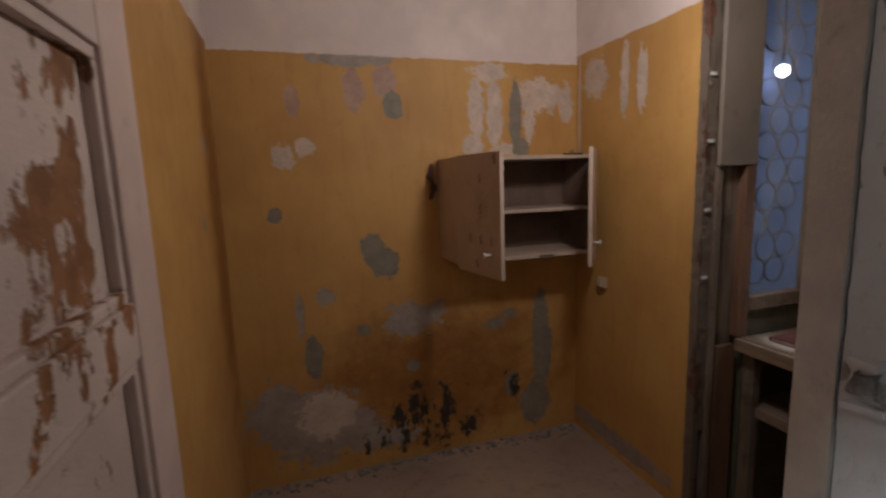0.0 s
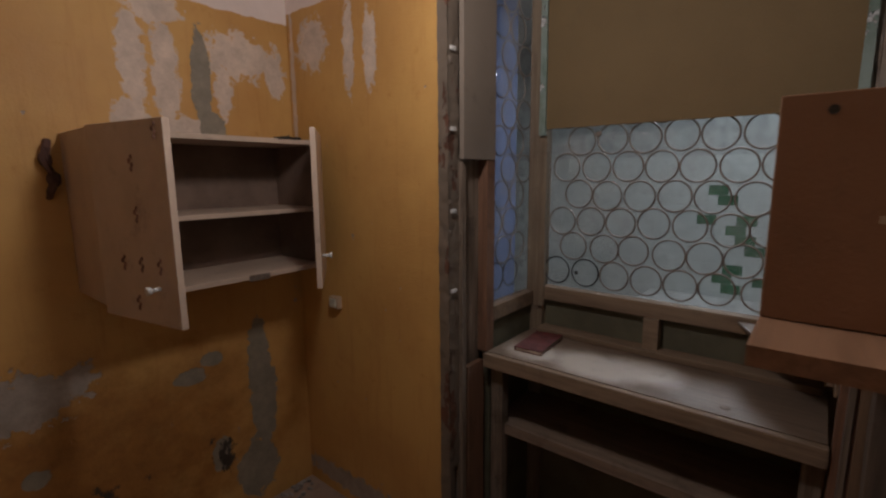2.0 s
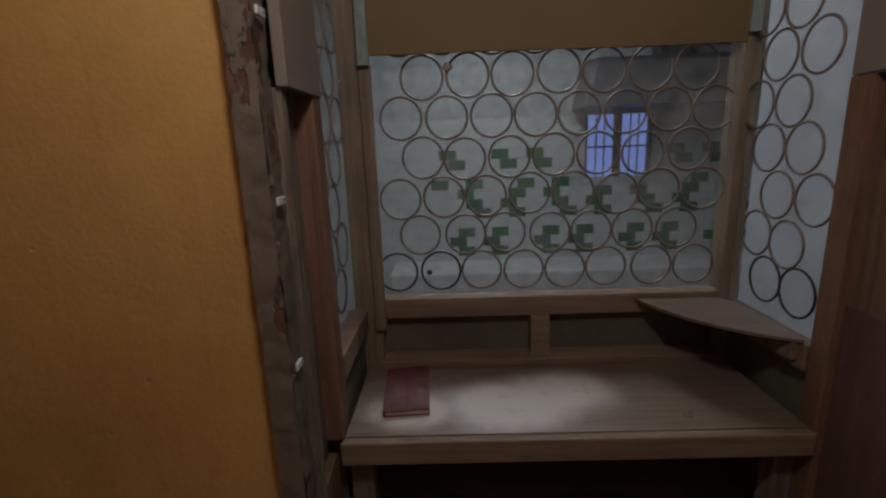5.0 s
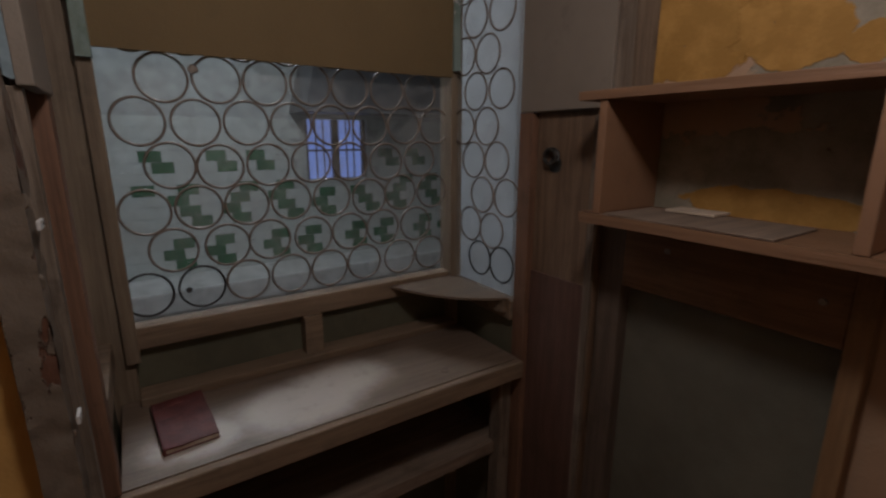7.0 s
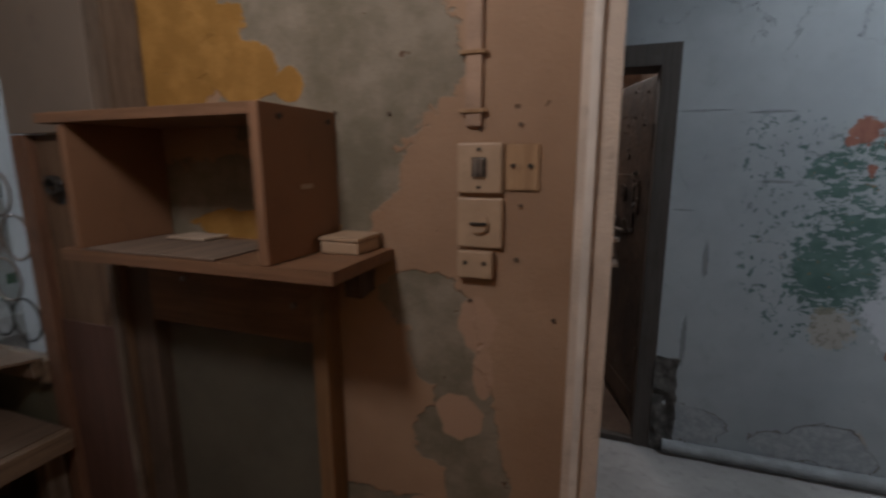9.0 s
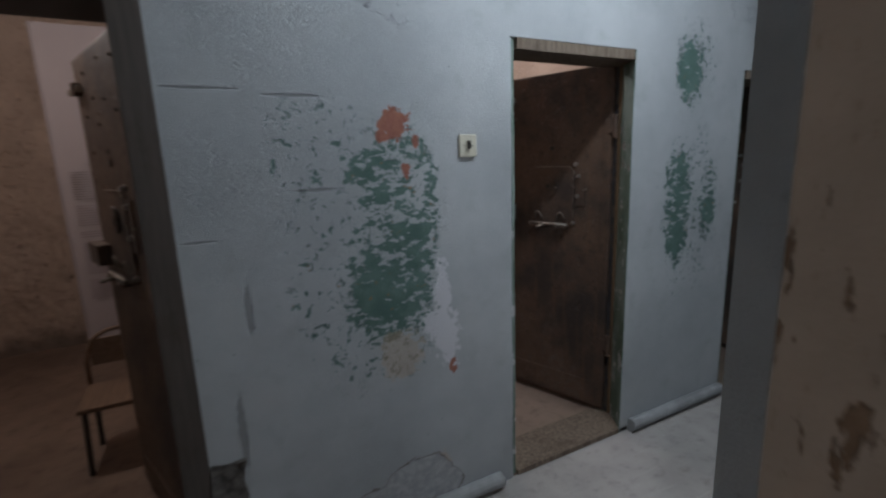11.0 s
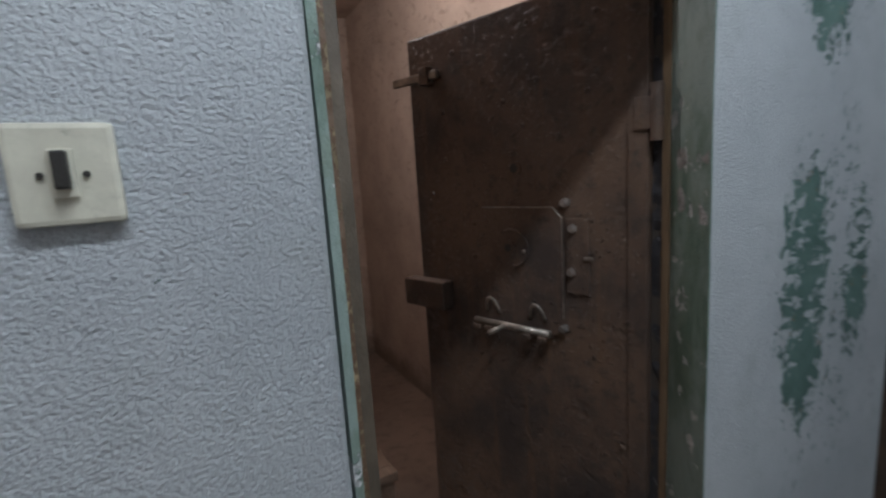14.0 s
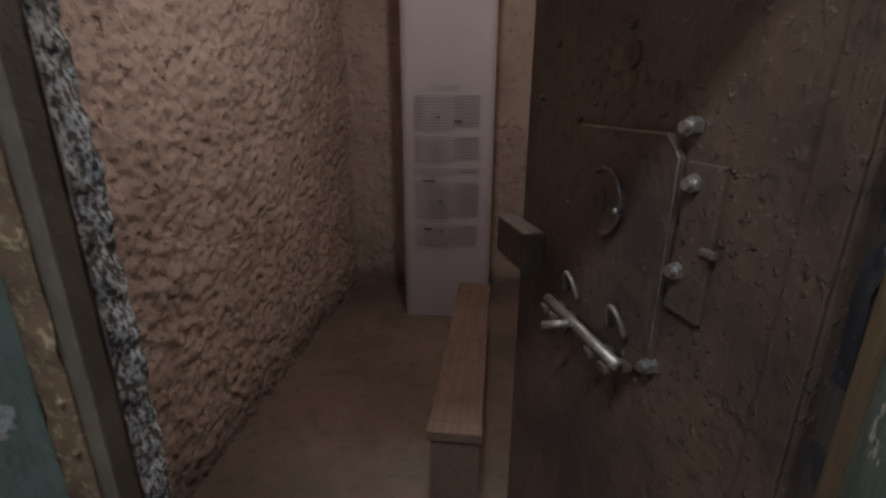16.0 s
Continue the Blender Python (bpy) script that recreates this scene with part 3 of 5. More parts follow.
MAT_TILE_GREEN = plain("green_wall_tile", (0.055, 0.17, 0.085), 0.25, 0, 0.3, 7.0, 0.0006)
MAT_GROUT = plain("pale_grout", (0.50, 0.52, 0.50), 0.9)
MAT_BOOK = plain("maroon_book_cloth", (0.115, 0.026, 0.022), 0.65, 0, 0.4, 30.0, 0.001)
MAT_PAPER = plain("yellowed_paper", (0.50, 0.40, 0.30), 0.8)
MAT_SKY = glow("dusk_sky", (0.20, 0.27, 0.60), 0.75)
MAT_BULB = glow("lit_bulb", (0.85, 0.92, 1.0), 14.0)
MAT_WARM_BULB = glow("lit_warm_bulb", (1.0, 0.72, 0.45), 14.0)
MAT_TUBE = glow("lit_tube", (0.85, 0.93, 1.0), 6.0)
MAT_HOOD = plain("grey_hood_metal", (0.16, 0.16, 0.165), 0.5, 0.3)
MAT_WHITE = plain("white_enamel", (0.62, 0.62, 0.60), 0.4)
MAT_FLOWER = plain("faded_flower_transfer", (0.30, 0.17, 0.125), 0.6, 0, 0.5, 50.0)


# ---- mesh helpers ----
ORIGIN = {}


def box(bm, x0, x1, y0, y1, z0, z1, bevel=0.0, turn=None):
    m = Matrix.Translation(((x0 + x1) / 2, (y0 + y1) / 2, (z0 + z1) / 2)) @ Matrix.Diagonal((abs(x1 - x0), abs(y1 - y0), abs(z1 - z0), 1))
    if turn is not None:
        m = turn @ m
    made = bmesh.ops.create_cube(bm, size=1.0, matrix=m)["verts"]
    if bevel:
        edges = list({e for v in made for e in v.link_edges})
        bmesh.ops.bevel(bm, geom=edges, offset=bevel, segments=2, affect="EDGES", profile=0.6)
    return bm


def rod(bm, a, b, r, seg=12, r2=None):
    a, b = Vector(a), Vector(b)
    m = Matrix.Translation((a + b) / 2) @ (b - a).to_track_quat("Z", "Y").to_matrix().to_4x4()
    bmesh.ops.create_cone(bm, cap_ends=True, segments=seg, radius1=r, radius2=r if r2 is None else r2, depth=(b - a).length, matrix=m)
    return bm


def ball(bm, c, r, seg=12, squash=(1, 1, 1)):
    bmesh.ops.create_uvsphere(bm, u_segments=seg, v_segments=max(6, seg // 2), radius=r, matrix=Matrix.Translation(c) @ Matrix.Diagonal((*squash, 1)))
    return bm


def hose(bm, points, r, seg=8):
    """A bent round bar through points."""
    pts = [Vector(p) for p in points]
    rings = []
    for i, p in enumerate(pts):
        way = (pts[min(i + 1, len(pts) - 1)] - pts[max(i - 1, 0)]).normalized()
        q = way.to_track_quat("Z", "Y")
        rings.append([bm.verts.new(p + q @ Vector((r * math.cos(k * math.tau / seg), r * math.sin(k * math.tau / seg), 0))) for k in range(seg)])
    for a, b in zip(rings, rings[1:]):
        for k in range(seg):
            bm.faces.new((a[k], a[(k + 1) % seg], b[(k + 1) % seg], b[k]))
    bm.faces.new(rings[0][::-1])
    bm.faces.new(rings[-1])
    return bm


def slab(bm, outline, z0, z1):
    """A prism over an outline of (x, y)."""
    low = [bm.verts.new((x, y, z0)) for x, y in outline]
    high = [bm.verts.new((x, y, z1)) for x, y in outline]
    n = len(outline)
    bm.faces.new(low[::-1])
    bm.faces.new(high)
    for i in range(n):
        bm.faces.new((low[i], low[(i + 1) % n], high[(i + 1) % n], high[i]))
    return bm


def rough_up(bm, amount, scale, cuts=0, seed=0.0):
    """Breaks straight edges: splits the faces and pushes the corners about."""
    if cuts:
        bmesh.ops.subdivide_edges(bm, edges=bm.edges[:], cuts=cuts, use_grid_fill=True)
    for v in bm.verts:
        v.co += amount * noise.noise_vector(v.co * scale + Vector((seed, seed * 1.7, 0)))
    return bm


def finish(bm, name, smooth=False):
    bmesh.ops.recalc_face_normals(bm, faces=bm.faces[:])
    me = bpy.data.meshes.new(name)
    bm.to_mesh(me)
    bm.free()
    if smooth:
        me.polygons.foreach_set("use_smooth", [True] * len(me.polygons))
    return me


def setting(name, bm, mat, label, category, smooth=False):
    me = finish(bm, name, smooth)
    me.materials.append(mat)
    ob = tagged(new(name, me), label, category, kind="structure")
    ORIGIN[ob] = Vector((0, 0, 0))
    return ob


def thing(name, base, label, category, group="", kind=""):
    ob = tagged(new(name), label, category, group, kind)
    ob.location = base
    ob.empty_display_size = 0.05
    ORIGIN[ob] = Vector(base)
    return ob


def part(name, bm, mat, parent, label="", smooth=False):
    """A mesh, built in the world's coordinates, as a part of a thing or of a part."""
    bmesh.ops.translate(bm, verts=bm.verts[:], vec=-ORIGIN[parent])
    me = finish(bm, name, smooth)
    me.materials.append(mat)
    ob = new(name, me)
    ob.parent = parent
    ORIGIN[ob] = ORIGIN[parent]
    return tagged(ob, label)


def single(name, bm, mat, base, label, category, group="", smooth=False):
    """A thing that is one mesh."""
    bmesh.ops.translate(bm, verts=bm.verts[:], vec=-Vector(base))
    me = finish(bm, name, smooth)
    me.materials.append(mat)
    ob = tagged(new(name, me), label, category, group)
    ob.location = base
    ORIGIN[ob] = Vector(base)
    return ob


B = bmesh.new


def wall_x(bm, x0, x1, y0, y1, z0, z1, holes):
    """A wall along x from x0 to x1 with openings (left, right, bottom, top)."""
    at = x0
    for a, b, lo, hi in sorted(holes):
        box(bm, at, a, y0, y1, z0, z1)
        if hi < z1:
            box(bm, a, b, y0, y1, hi, z1)
        if lo > z0:
            box(bm, a, b, y0, y1, z0, lo)
        at = b
    box(bm, at, x1, y0, y1, z0, z1)
    return bm


def relief(origin, right, up, width, height, step, amount, seed):
    """A rough plaster face: a fine grid pushed in and out."""
    origin, right, up = Vector(origin), Vector(right), Vector(up)
    out = right.cross(up)
    nx, nz = int(width / step), int(height / step)
    verts, faces = [], []
    for j in range(nz + 1):
        for i in range(nx + 1):
            p = origin + right * (width * i / nx) + up * (height * j / nz)
            q = p + Vector((seed, 0, seed))
            d = noise.noise(q * 9) * 0.6 + noise.noise(q * 24) * 0.9 + noise.noise(q * 47) * 0.6 - 1.3 * max(0.0, noise.noise(q * 34) - 0.3)
            verts.append(p + out * (amount * d))
    for j in range(nz):
        for i in range(nx):
            a = j * (nx + 1) + i
            faces.append((a, a + 1, a + nx + 2, a + nx + 1))
    me = bpy.data.meshes.new("relief")
    me.from_pydata([tuple(v) for v in verts], [], faces)
    me.polygons.foreach_set("use_smooth", [True] * len(me.polygons))
    return me


# ---- the setting ----
FLOOR = 0.07
setting("floor_room", box(B(), -0.33, 2.10, 0.02, 2.36, -0.05, FLOOR), MAT_ROOM_FLOOR, "trampled dark brown floor of the small room", "floor")
setting("floor_corridor", box(B(), -6.7, 2.6, -1.44, 0.02, -0.06, 0.0), MAT_HALL_FLOOR, "dusty grey concrete corridor floor", "floor")
setting("floor_cells", box(B(), -6.7, 2.6, -4.9, -1.44, -0.06, 0.012), MAT_CELL_FLOOR, "brown earth-stained cell floor", "floor")
setting("wall_north", box(B(), -0.46, 1.68, 2.36, 2.50, -0.05, 3.06), MAT_BACK, "ochre painted wall with mould and grey filler patches", "wall")
setting("wall_west", box(B(), -0.47, -0.33, 0.343, 2.36, -0.05, 3.06), MAT_WEST, "ochre painted wall with pale chips", "wall")
setting("wall_east", rough_up(box(B(), 1.535, 1.66, 1.485, 2.36, -0.05, 3.06), 0.004, 3.0, 5), MAT_EAST, "ochre painted partition wall with white scrapes", "wall")
setting("wall_south", wall_x(B(), -0.47, 1.76, -0.02, 0.343, -0.05, 3.06, [(-0.355, 0.51, -0.05, 2.14)]), MAT_SOUTH, "beige plaster wall broken open to grey concrete", "wall")
setting("wall_corridor_north", wall_x(B(), -6.7, 2.6, -0.25, -0.02, -0.05, 3.12, [(-0.66, 0.68, -0.05, 2.30)]), MAT_HALL_LIME, "pale limewashed corridor wall", "wall")
DOORS = [(0.19, 1.03, -0.06, 2.08), (-1.915, -1.067, -0.06, 2.0), (-3.475, -2.662, -0.06, 1.95), (-4.975, -4.142, -0.06, 1.91)]
setting("wall_corridor_south", wall_x(B(), -6.7, 2.6, -1.66, -1.43, -0.06, 3.12, DOORS), MAT_CORRIDOR, "pale blue-grey corridor wall peeling to green and red", "wall")
setting("wall_corridor_end", box(B(), -6.8, -6.7, -4.9, 0.02, -0.06, 3.12), MAT_HALL_LIME, "grey limewashed end wall of the corridor", "wall")
setting("wall_corridor_east", box(B(), 2.6, 2.7, -4.9, -0.02, -0.06, 3.12), MAT_HALL_LIME, "pale limewashed corridor wall", "wall")
setting("ceiling_room", box(B(), -0.47, 2.12, -0.02, 2.5, 3.06, 3.16), MAT_LIME, "limewashed ceiling", "ceiling")
setting("ceiling_corridor", box(B(), -6.8, 2.7, -1.66, -0.02, 3.12, 3.2), MAT_HALL_LIME, "limewashed corridor ceiling", "ceiling")
setting("ceiling_cells", box(B(), -6.8, 2.7, -4.95, -1.66, 2.85, 2.95), MAT_STUCCO, "rough plastered cell ceiling", "ceiling")
bm = B()
for x0, x1 in ((-0.385, -0.10), (-2.405, -2.255), (-4.055, -3.905), (1.80, 1.95)):
    box(bm, x0, x1, -4.9, -1.66, -0.05, 2.85)
box(bm, -6.7, 2.6, -4.90, -4.78, -0.05, 2.85)
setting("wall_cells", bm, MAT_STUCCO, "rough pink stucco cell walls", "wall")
for name, o, r, w, seed in (("wall_cell_side", (-0.40, -4.78, 0), (0, 1, 0), 3.12, 1), ("wall_cell_back", (-2.255, -4.76, 0), (1, 0, 0), 1.87, 2), ("wall_cell_back", (-0.10, -4.76, 0), (1, 0, 0), 1.9, 3), ("wall_cell_side", (1.785, -1.66, 0), (0, -1, 0), 3.12, 4)):
    if name == "wall_cell_side" and seed == 1:
        me = relief((-0.40, -1.66, 0), (0, -1, 0), (0, 0, 1), 3.12, 2.85, 0.010, 0.019, seed)
    elif seed == 4:
        me = relief((1.785, -1.66, 0), (0, -1, 0), (0, 0, 1), 3.12, 2.85, 0.03, 0.012, seed)
    else:
        me = relief(o, r, (0, 0, 1), w, 2.85, 0.02, 0.012, seed)
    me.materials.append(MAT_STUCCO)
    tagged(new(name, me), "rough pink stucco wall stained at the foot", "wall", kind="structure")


# ---- the alcove with the ringed window ----
def ringed_window(name, u0, u1, z0, z1, place, flip, first, label):
    """A glazed side of the bay: pane and a net of rings. place(u, d, z) turns wall coordinates into the world."""
    win = tagged(thing(name, place((u0 + u1) / 2, 0, z0), label, "window"), kind="structure")
    bm = B()
    corners = [place(u, d, z) for d in (-0.002, 0.002) for u, z in ((u0, z0), (u1, z0), (u1, z1), (u0, z1))]
    vs = [bm.verts.new(c) for c in corners]
    for f in ((0, 1, 2, 3), (7, 6, 5, 4), (0, 4, 5, 1), (1, 5, 6, 2), (2, 6, 7, 3), (3, 7, 4, 0)):
        bm.faces.new([vs[i] for i in f])
    pane = part("pane", bm, MAT_PANE, win, "hazy glass pane")
    pane.visible_shadow = False
    # one ring, shared by all
    bm = B()
    R, r, n, k = 0.0545, 0.0032, 36, 6
    grid = []
    for i in range(n):
        a = i * math.tau / n
        grid.append([bm.verts.new(Vector(place(0, 0, 0)).lerp(Vector(place(0, 0, 0)), 0) * 0 + (Vector(place((R + r * math.cos(b)) * math.cos(a), r * 0.9 * math.sin(b), (R + r * math.cos(b)) * math.sin(a))) - Vector(place(0, 0, 0)))) for b in (j * math.tau / k for j in range(k))])
    for i in range(n):
        for j in range(k):
            bm.faces.new((grid[i][j], grid[(i + 1) % n][j], grid[(i + 1) % n][(j + 1) % k], grid[i][(j + 1) % k]))
    ring_mesh = finish(bm, "ring", True)
    ring_mesh.materials.append(MAT_RING)
    black_mesh = ring_mesh.copy()
    black_mesh.materials[0] = MAT_BLACK
    row, z = 0, 1.157
    while z < z1 - 0.01:
        u = first + (0.0585 if row % 2 else 0.0) + 0.006 - 0.007 * min(row, 4)
        while u > u0 + 0.05:
            u -= 0.117
        while u < u1 - 0.03:
            if u > u0 + 0.03:
                o = new("ring", black_mesh if row == 0 and u > 1.19 else ring_mesh)
                o.parent = win
                o.location = Vector(place(u + 0.010 * noise.noise((u * 9, z * 9, 1)), -0.006, z + 0.008 * noise.noise((u * 11, z * 7, 4)))) - ORIGIN[win]
            u += 0.117
        z, row = z + 0.104, row + 1
    return win


front_window = ringed_window("window_1", 0.445, 1.385, 1.086, 1.80, lambda u, d, z: (2.088 + d, u, z), 1, 1.325, "window of clear glass behind a net of brown rings")
ringed_window("window_2", 1.755, 2.055, 1.062, 3.04, lambda u, d, z: (u, 1.455 - d, z), 1, 1.80, "narrow side window with brown ring net, lit blue")
ringed_window("window_3", 1.755, 2.055, 1.062, 3.04, lambda u, d, z: (u, 0.415 - d, z), 1, 1.80, "narrow side window with brown ring net")
part("stud", ball(B(), (2.074, 1.247, 1.155), 0.008, 10), MAT_BLACK, front_window, "black stud on the glass")
part("knot", rough_up(ball(B(), (2.074, 1.178, 1.697), 0.012, 10, (0.6, 1, 1)), 0.005, 60.0), MAT_RING, front_window, "torn knot of the net")

# frame of the bay
bay = tagged(thing("bay_frame", (2.08, 0.92, FLOOR), "grey-brown wooden frame of the glazed bay", "window frame"), kind="structure")
part("post", box(B(), 2.055, 2.112, 1.385, 1.462, FLOOR, 3.06, 0.004), MAT_FRAME, bay)
part("post", box(B(), 2.055, 2.112, 0.395, 0.447, FLOOR, 3.06, 0.004), MAT_FRAME, bay)
part("bead", box(B(), 2.036, 2.055, 1.372, 1.402, 1.0, 3.06, 0.003), MAT_FRAME, bay)
part("bead", box(B(), 2.036, 2.055, 0.430, 0.452, 1.0, 3.06, 0.003), MAT_FRAME, bay)
part("rail", box(B(), 2.050, 2.105, 0.447, 1.385, 1.028, 1.085, 0.004), MAT_RAIL, bay)
part("rail", box(B(), 1.745, 2.055, 1.425, 1.475, 1.0, 1.06, 0.004), MAT_RAIL, bay)
part("rail", box(B(), 1.745, 2.055, 0.395, 0.435, 1.0, 1.06, 0.004), MAT_RAIL, bay)
part("stud", box(B(), 2.035, 2.078, 0.915, 0.968, 0.893, 1.029, 0.003), MAT_RAIL, bay)
part("sill_board", box(B(), 2.012, 2.082, 0.447, 1.385, 0.893, 0.915, 0.003), MAT_RAIL, bay)
part("back_board", box(B(), 2.082, 2.104, 0.447, 1.385, FLOOR, 1.03), MAT_GREEN_BOARD, bay)
part("side_board", box(B(), 1.7425, 2.0545, 1.440, 1.477, FLOOR, 1.0), MAT_GREEN_BOARD, bay)
part("side_board", box(B(), 1.7425, 2.0545, 0.36, 0.41, FLOOR, 1.0), MAT_GREEN_BOARD, bay)
bm = B()
rough_up(box(bm, 2.026, 2.036, 0.452, 1.372, 1.722, 3.05), 0.003, 6.0, 3)
blind = single("window_cardboard", bm, MAT_BLIND, (2.03, 0.92, 1.72), "ochre cardboard sheet covering the upper window", "cardboard")
strip = rough_up(box(B(), 2.016, 2.026, 1.372, 1.398, 1.70, 2.6), 0.006, 14.0, 3, 3.0)
single("torn_paint_strip", strip, MAT_GREEN, (2.02, 1.385, 1.70), "torn strip of green paint beside the cardboard", "trim")
strip = rough_up(box(B(), 2.016, 2.026, 0.432, 0.455, 1.74, 2.6), 0.006, 14.0, 3, 5.0)
single("torn_paint_strip", strip, MAT_GREEN, (2.02, 0.445, 1.74), "torn strip of green paint beside the cardboard", "trim")

# jambs of the alcove
jamb = tagged(thing("alcove_jamb", (1.62, 1.46, FLOOR), "broken timber jamb with white insulators", "jamb"), kind="structure")
part("core", box(B(), 1.54, 1.755, 1.478, 1.62, FLOOR, 3.06), MAT_POST_DARK, jamb)
part("rough_post", rough_up(box(B(), 1.502, 1.537, 1.452, 1.486, FLOOR, 3.06), 0.0035, 11.0, 7), MAT_RED_FLAKE, jamb)
side = B()
side.from_mesh(relief((1.499, 1.488, 0.1), (0, -1, 0), (0, 0, 1), 0.042, 2.9, 0.005, 0.0035, 6.0))
part("plaster_side", side, MAT_RED_FLAKE, jamb, "grey plaster peeling to dark red", True)
face = B()
face.from_mesh(relief((1.504, 1.447, 0.5), (1, 0, 0), (0, 0, 1), 0.052, 2.5, 0.005, 0.0035, 2.0))
part("plaster_face", face, MAT_RED_FLAKE, jamb, "grey plaster peeling to dark red", True)
for i in range(34):
    z = 0.75 + i * 0.055 + 0.02 * noise.noise((i * 3.1, 0.5, 0.2))
    if noise.noise((i * 1.7, 2.0, 5.0)) > 0.05:
        s = 0.006 + 0.006 * abs(noise.noise((i * 2.3, 7.0, 1.0)))
        part("crumb", rough_up(ball(B(), (1.507 + 0.010 * noise.noise((i * 5.1, 1, 1)), 1.446, z), s, 7, (0.8, 0.6, 1.6)), 0.006, 60.0, 0, i), MAT_RED_FLAKE, jamb)
part("plaster_edge", rough_up(box(B(), 1.518, 1.536, 1.476, 1.492, 1.0, 3.06), 0.006, 22.0, 6, 7.0), MAT_CRUMBLE, jamb)
part("beige_panel", box(B(), 1.548, 1.738, 1.42, 1.438, 1.60, 3.06, 0.002), MAT_BEIGE, jamb, "beige hardboard panel")
part("slat", box(B(), 1.556, 1.580, 1.434, 1.478, FLOOR, 1.60, 0.002), MAT_POST_OLD, jamb)
part("backing", box(B(), 1.58, 1.692, 1.462, 1.478, FLOOR, 1.62), MAT_POST_OLD, jamb)
part("post", box(B(), 1.692, 1.742, 1.424, 1.478, 0.895, 1.62, 0.003), MAT_POST_RED, jamb)
part("lower_post", rough_up(box(B(), 1.60, 1.700, 1.44, 1.478, FLOOR, 0.86), 0.004, 8.0, 4), MAT_POST_RED, jamb)
for z in (1.94, 1.695, 1.432, 1.163):
    tab = part("insulator", box(B(), 1.500, 1.528, 1.4345, 1.4395, z - 0.0062, z + 0.0062, 0.0018), MAT_WHITE, jamb, "white insulator tab")
    part("screw_hole", rod(B(), (1.521, 1.4340, z), (1.521, 1.4350, z), 0.0022, 8), MAT_BLACK, tab)
right = tagged(thing("alcove_jamb", (1.57, 0.38, FLOOR), "timber jamb with beige panel and wire hole", "jamb"), kind="structure")
part("beige_panel", box(B(), 1.45, 1.738, 0.414, 0.43, 1.605, 3.06, 0.002), MAT_BEIGE, right, "beige hardboard panel")
part("edge_post", rough_up(box(B(), 1.405, 1.448, 0.345, 0.424, 1.62, 3.06), 0.004, 10.0, 6), MAT_POST_OLD, right)
part("post", box(B(), 1.692, 1.742, 0.345, 0.428, FLOOR, 1.603, 0.003), MAT_POST_RED, right)
part("board", box(B(), 1.475, 1.690, 0.385, 0.408, FLOOR, 1.603, 0.002), wood("brown_jamb_board", (0.18, 0.115, 0.07), (0.11, 0.066, 0.04), "z"), right)
part("dark_post", rough_up(box(B(), 1.405, 1.470, 0.345, 0.392, FLOOR, 1.38), 0.005, 9.0, 7, 4.0), MAT_POST_DARK, right)
coil = [(1.625 + 0.022 * math.cos(a), 0.415 + 0.0015 * a, 1.49 + 0.020 * math.sin(a)) for a in (i * 0.5 for i in range(22))]
part("wire_coil", hose(B(), coil, 0.005), MAT_BLACK, right, "loose black wire coil")
part("lower_board", box(B(), 1.476, 1.689, 0.4085, 0.4135, FLOOR, 1.17, 0.001), wood("dark_red_lower_board", (0.125, 0.066, 0.048), (0.08, 0.042, 0.03), "z"), right, "dark red painted lower board")
part("slat", rough_up(box(B(), 1.472, 1.492, 0.4142, 0.424, FLOOR, 1.59), 0.0015, 9.0, 6), MAT_POST_OLD, right, "worn grey slat")
part("wire_hole", rod(B(), (1.622, 0.405, 1.47), (1.622, 0.4085, 1.47), 0.022, 16), MAT_BLACK, right)

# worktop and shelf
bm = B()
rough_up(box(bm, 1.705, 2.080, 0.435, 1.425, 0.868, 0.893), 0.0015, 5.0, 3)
top = thing("worktop", (1.9, 0.93, 0.84), "stained wooden worktop with a pool of light painted on it", "worktop")
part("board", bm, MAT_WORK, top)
part("front_edge", box(B(), 1.682, 1.706, 0.432, 1.432, 0.838, 0.891, 0.004), MAT_RAIL, top)
knot = part("knot", rod(B(), (1.76, 0.66, 0.8935), (1.76, 0.66, 0.8945), 0.013, 14), MAT_POST_OLD, top, "dark round knot")
low = thing("under_shelf", (1.9, 0.93, FLOOR), "dusty lower shelf on timber legs", "shelf")
part("board", box(B(), 1.765, 2.080, 0.43, 1.44, 0.572, 0.598, 0.003), MAT_SHELF, low)
part("front_rail", box(B(), 1.752, 1.766, 0.43, 1.44, 0.555, 0.596, 0.002), MAT_SHELF, low)
part("leg", box(B(), 1.728, 1.775, 1.375, 1.425, FLOOR, 0.838, 0.003), MAT_POST_OLD, low)
part("leg", box(B(), 1.728, 1.775, 0.435, 0.48, FLOOR, 0.838, 0.003), MAT_POST_OLD, low)
arc = [(2.05, 0.447)] + [(2.05 - 0.30 * k - 0.030 * math.sin(math.pi * k), 0.680 - 0.245 * k + 0.030 * math.sin(math.pi * k)) for k in (i / 14 for i in range(15))] + [(1.78, 0.431), (2.0, 0.437)]
quarter = thing("corner_shelf", (1.97, 0.5, 1.045), "thin pale rounded corner shelf under the window", "shelf")
part("board", slab(B(), arc, 1.063, 1.070), MAT_WORK, quarter)
part("batten", box(B(), 1.76, 2.05, 0.436, 0.452, 1.02, 1.062, 0.002), MAT_RAIL, quarter)

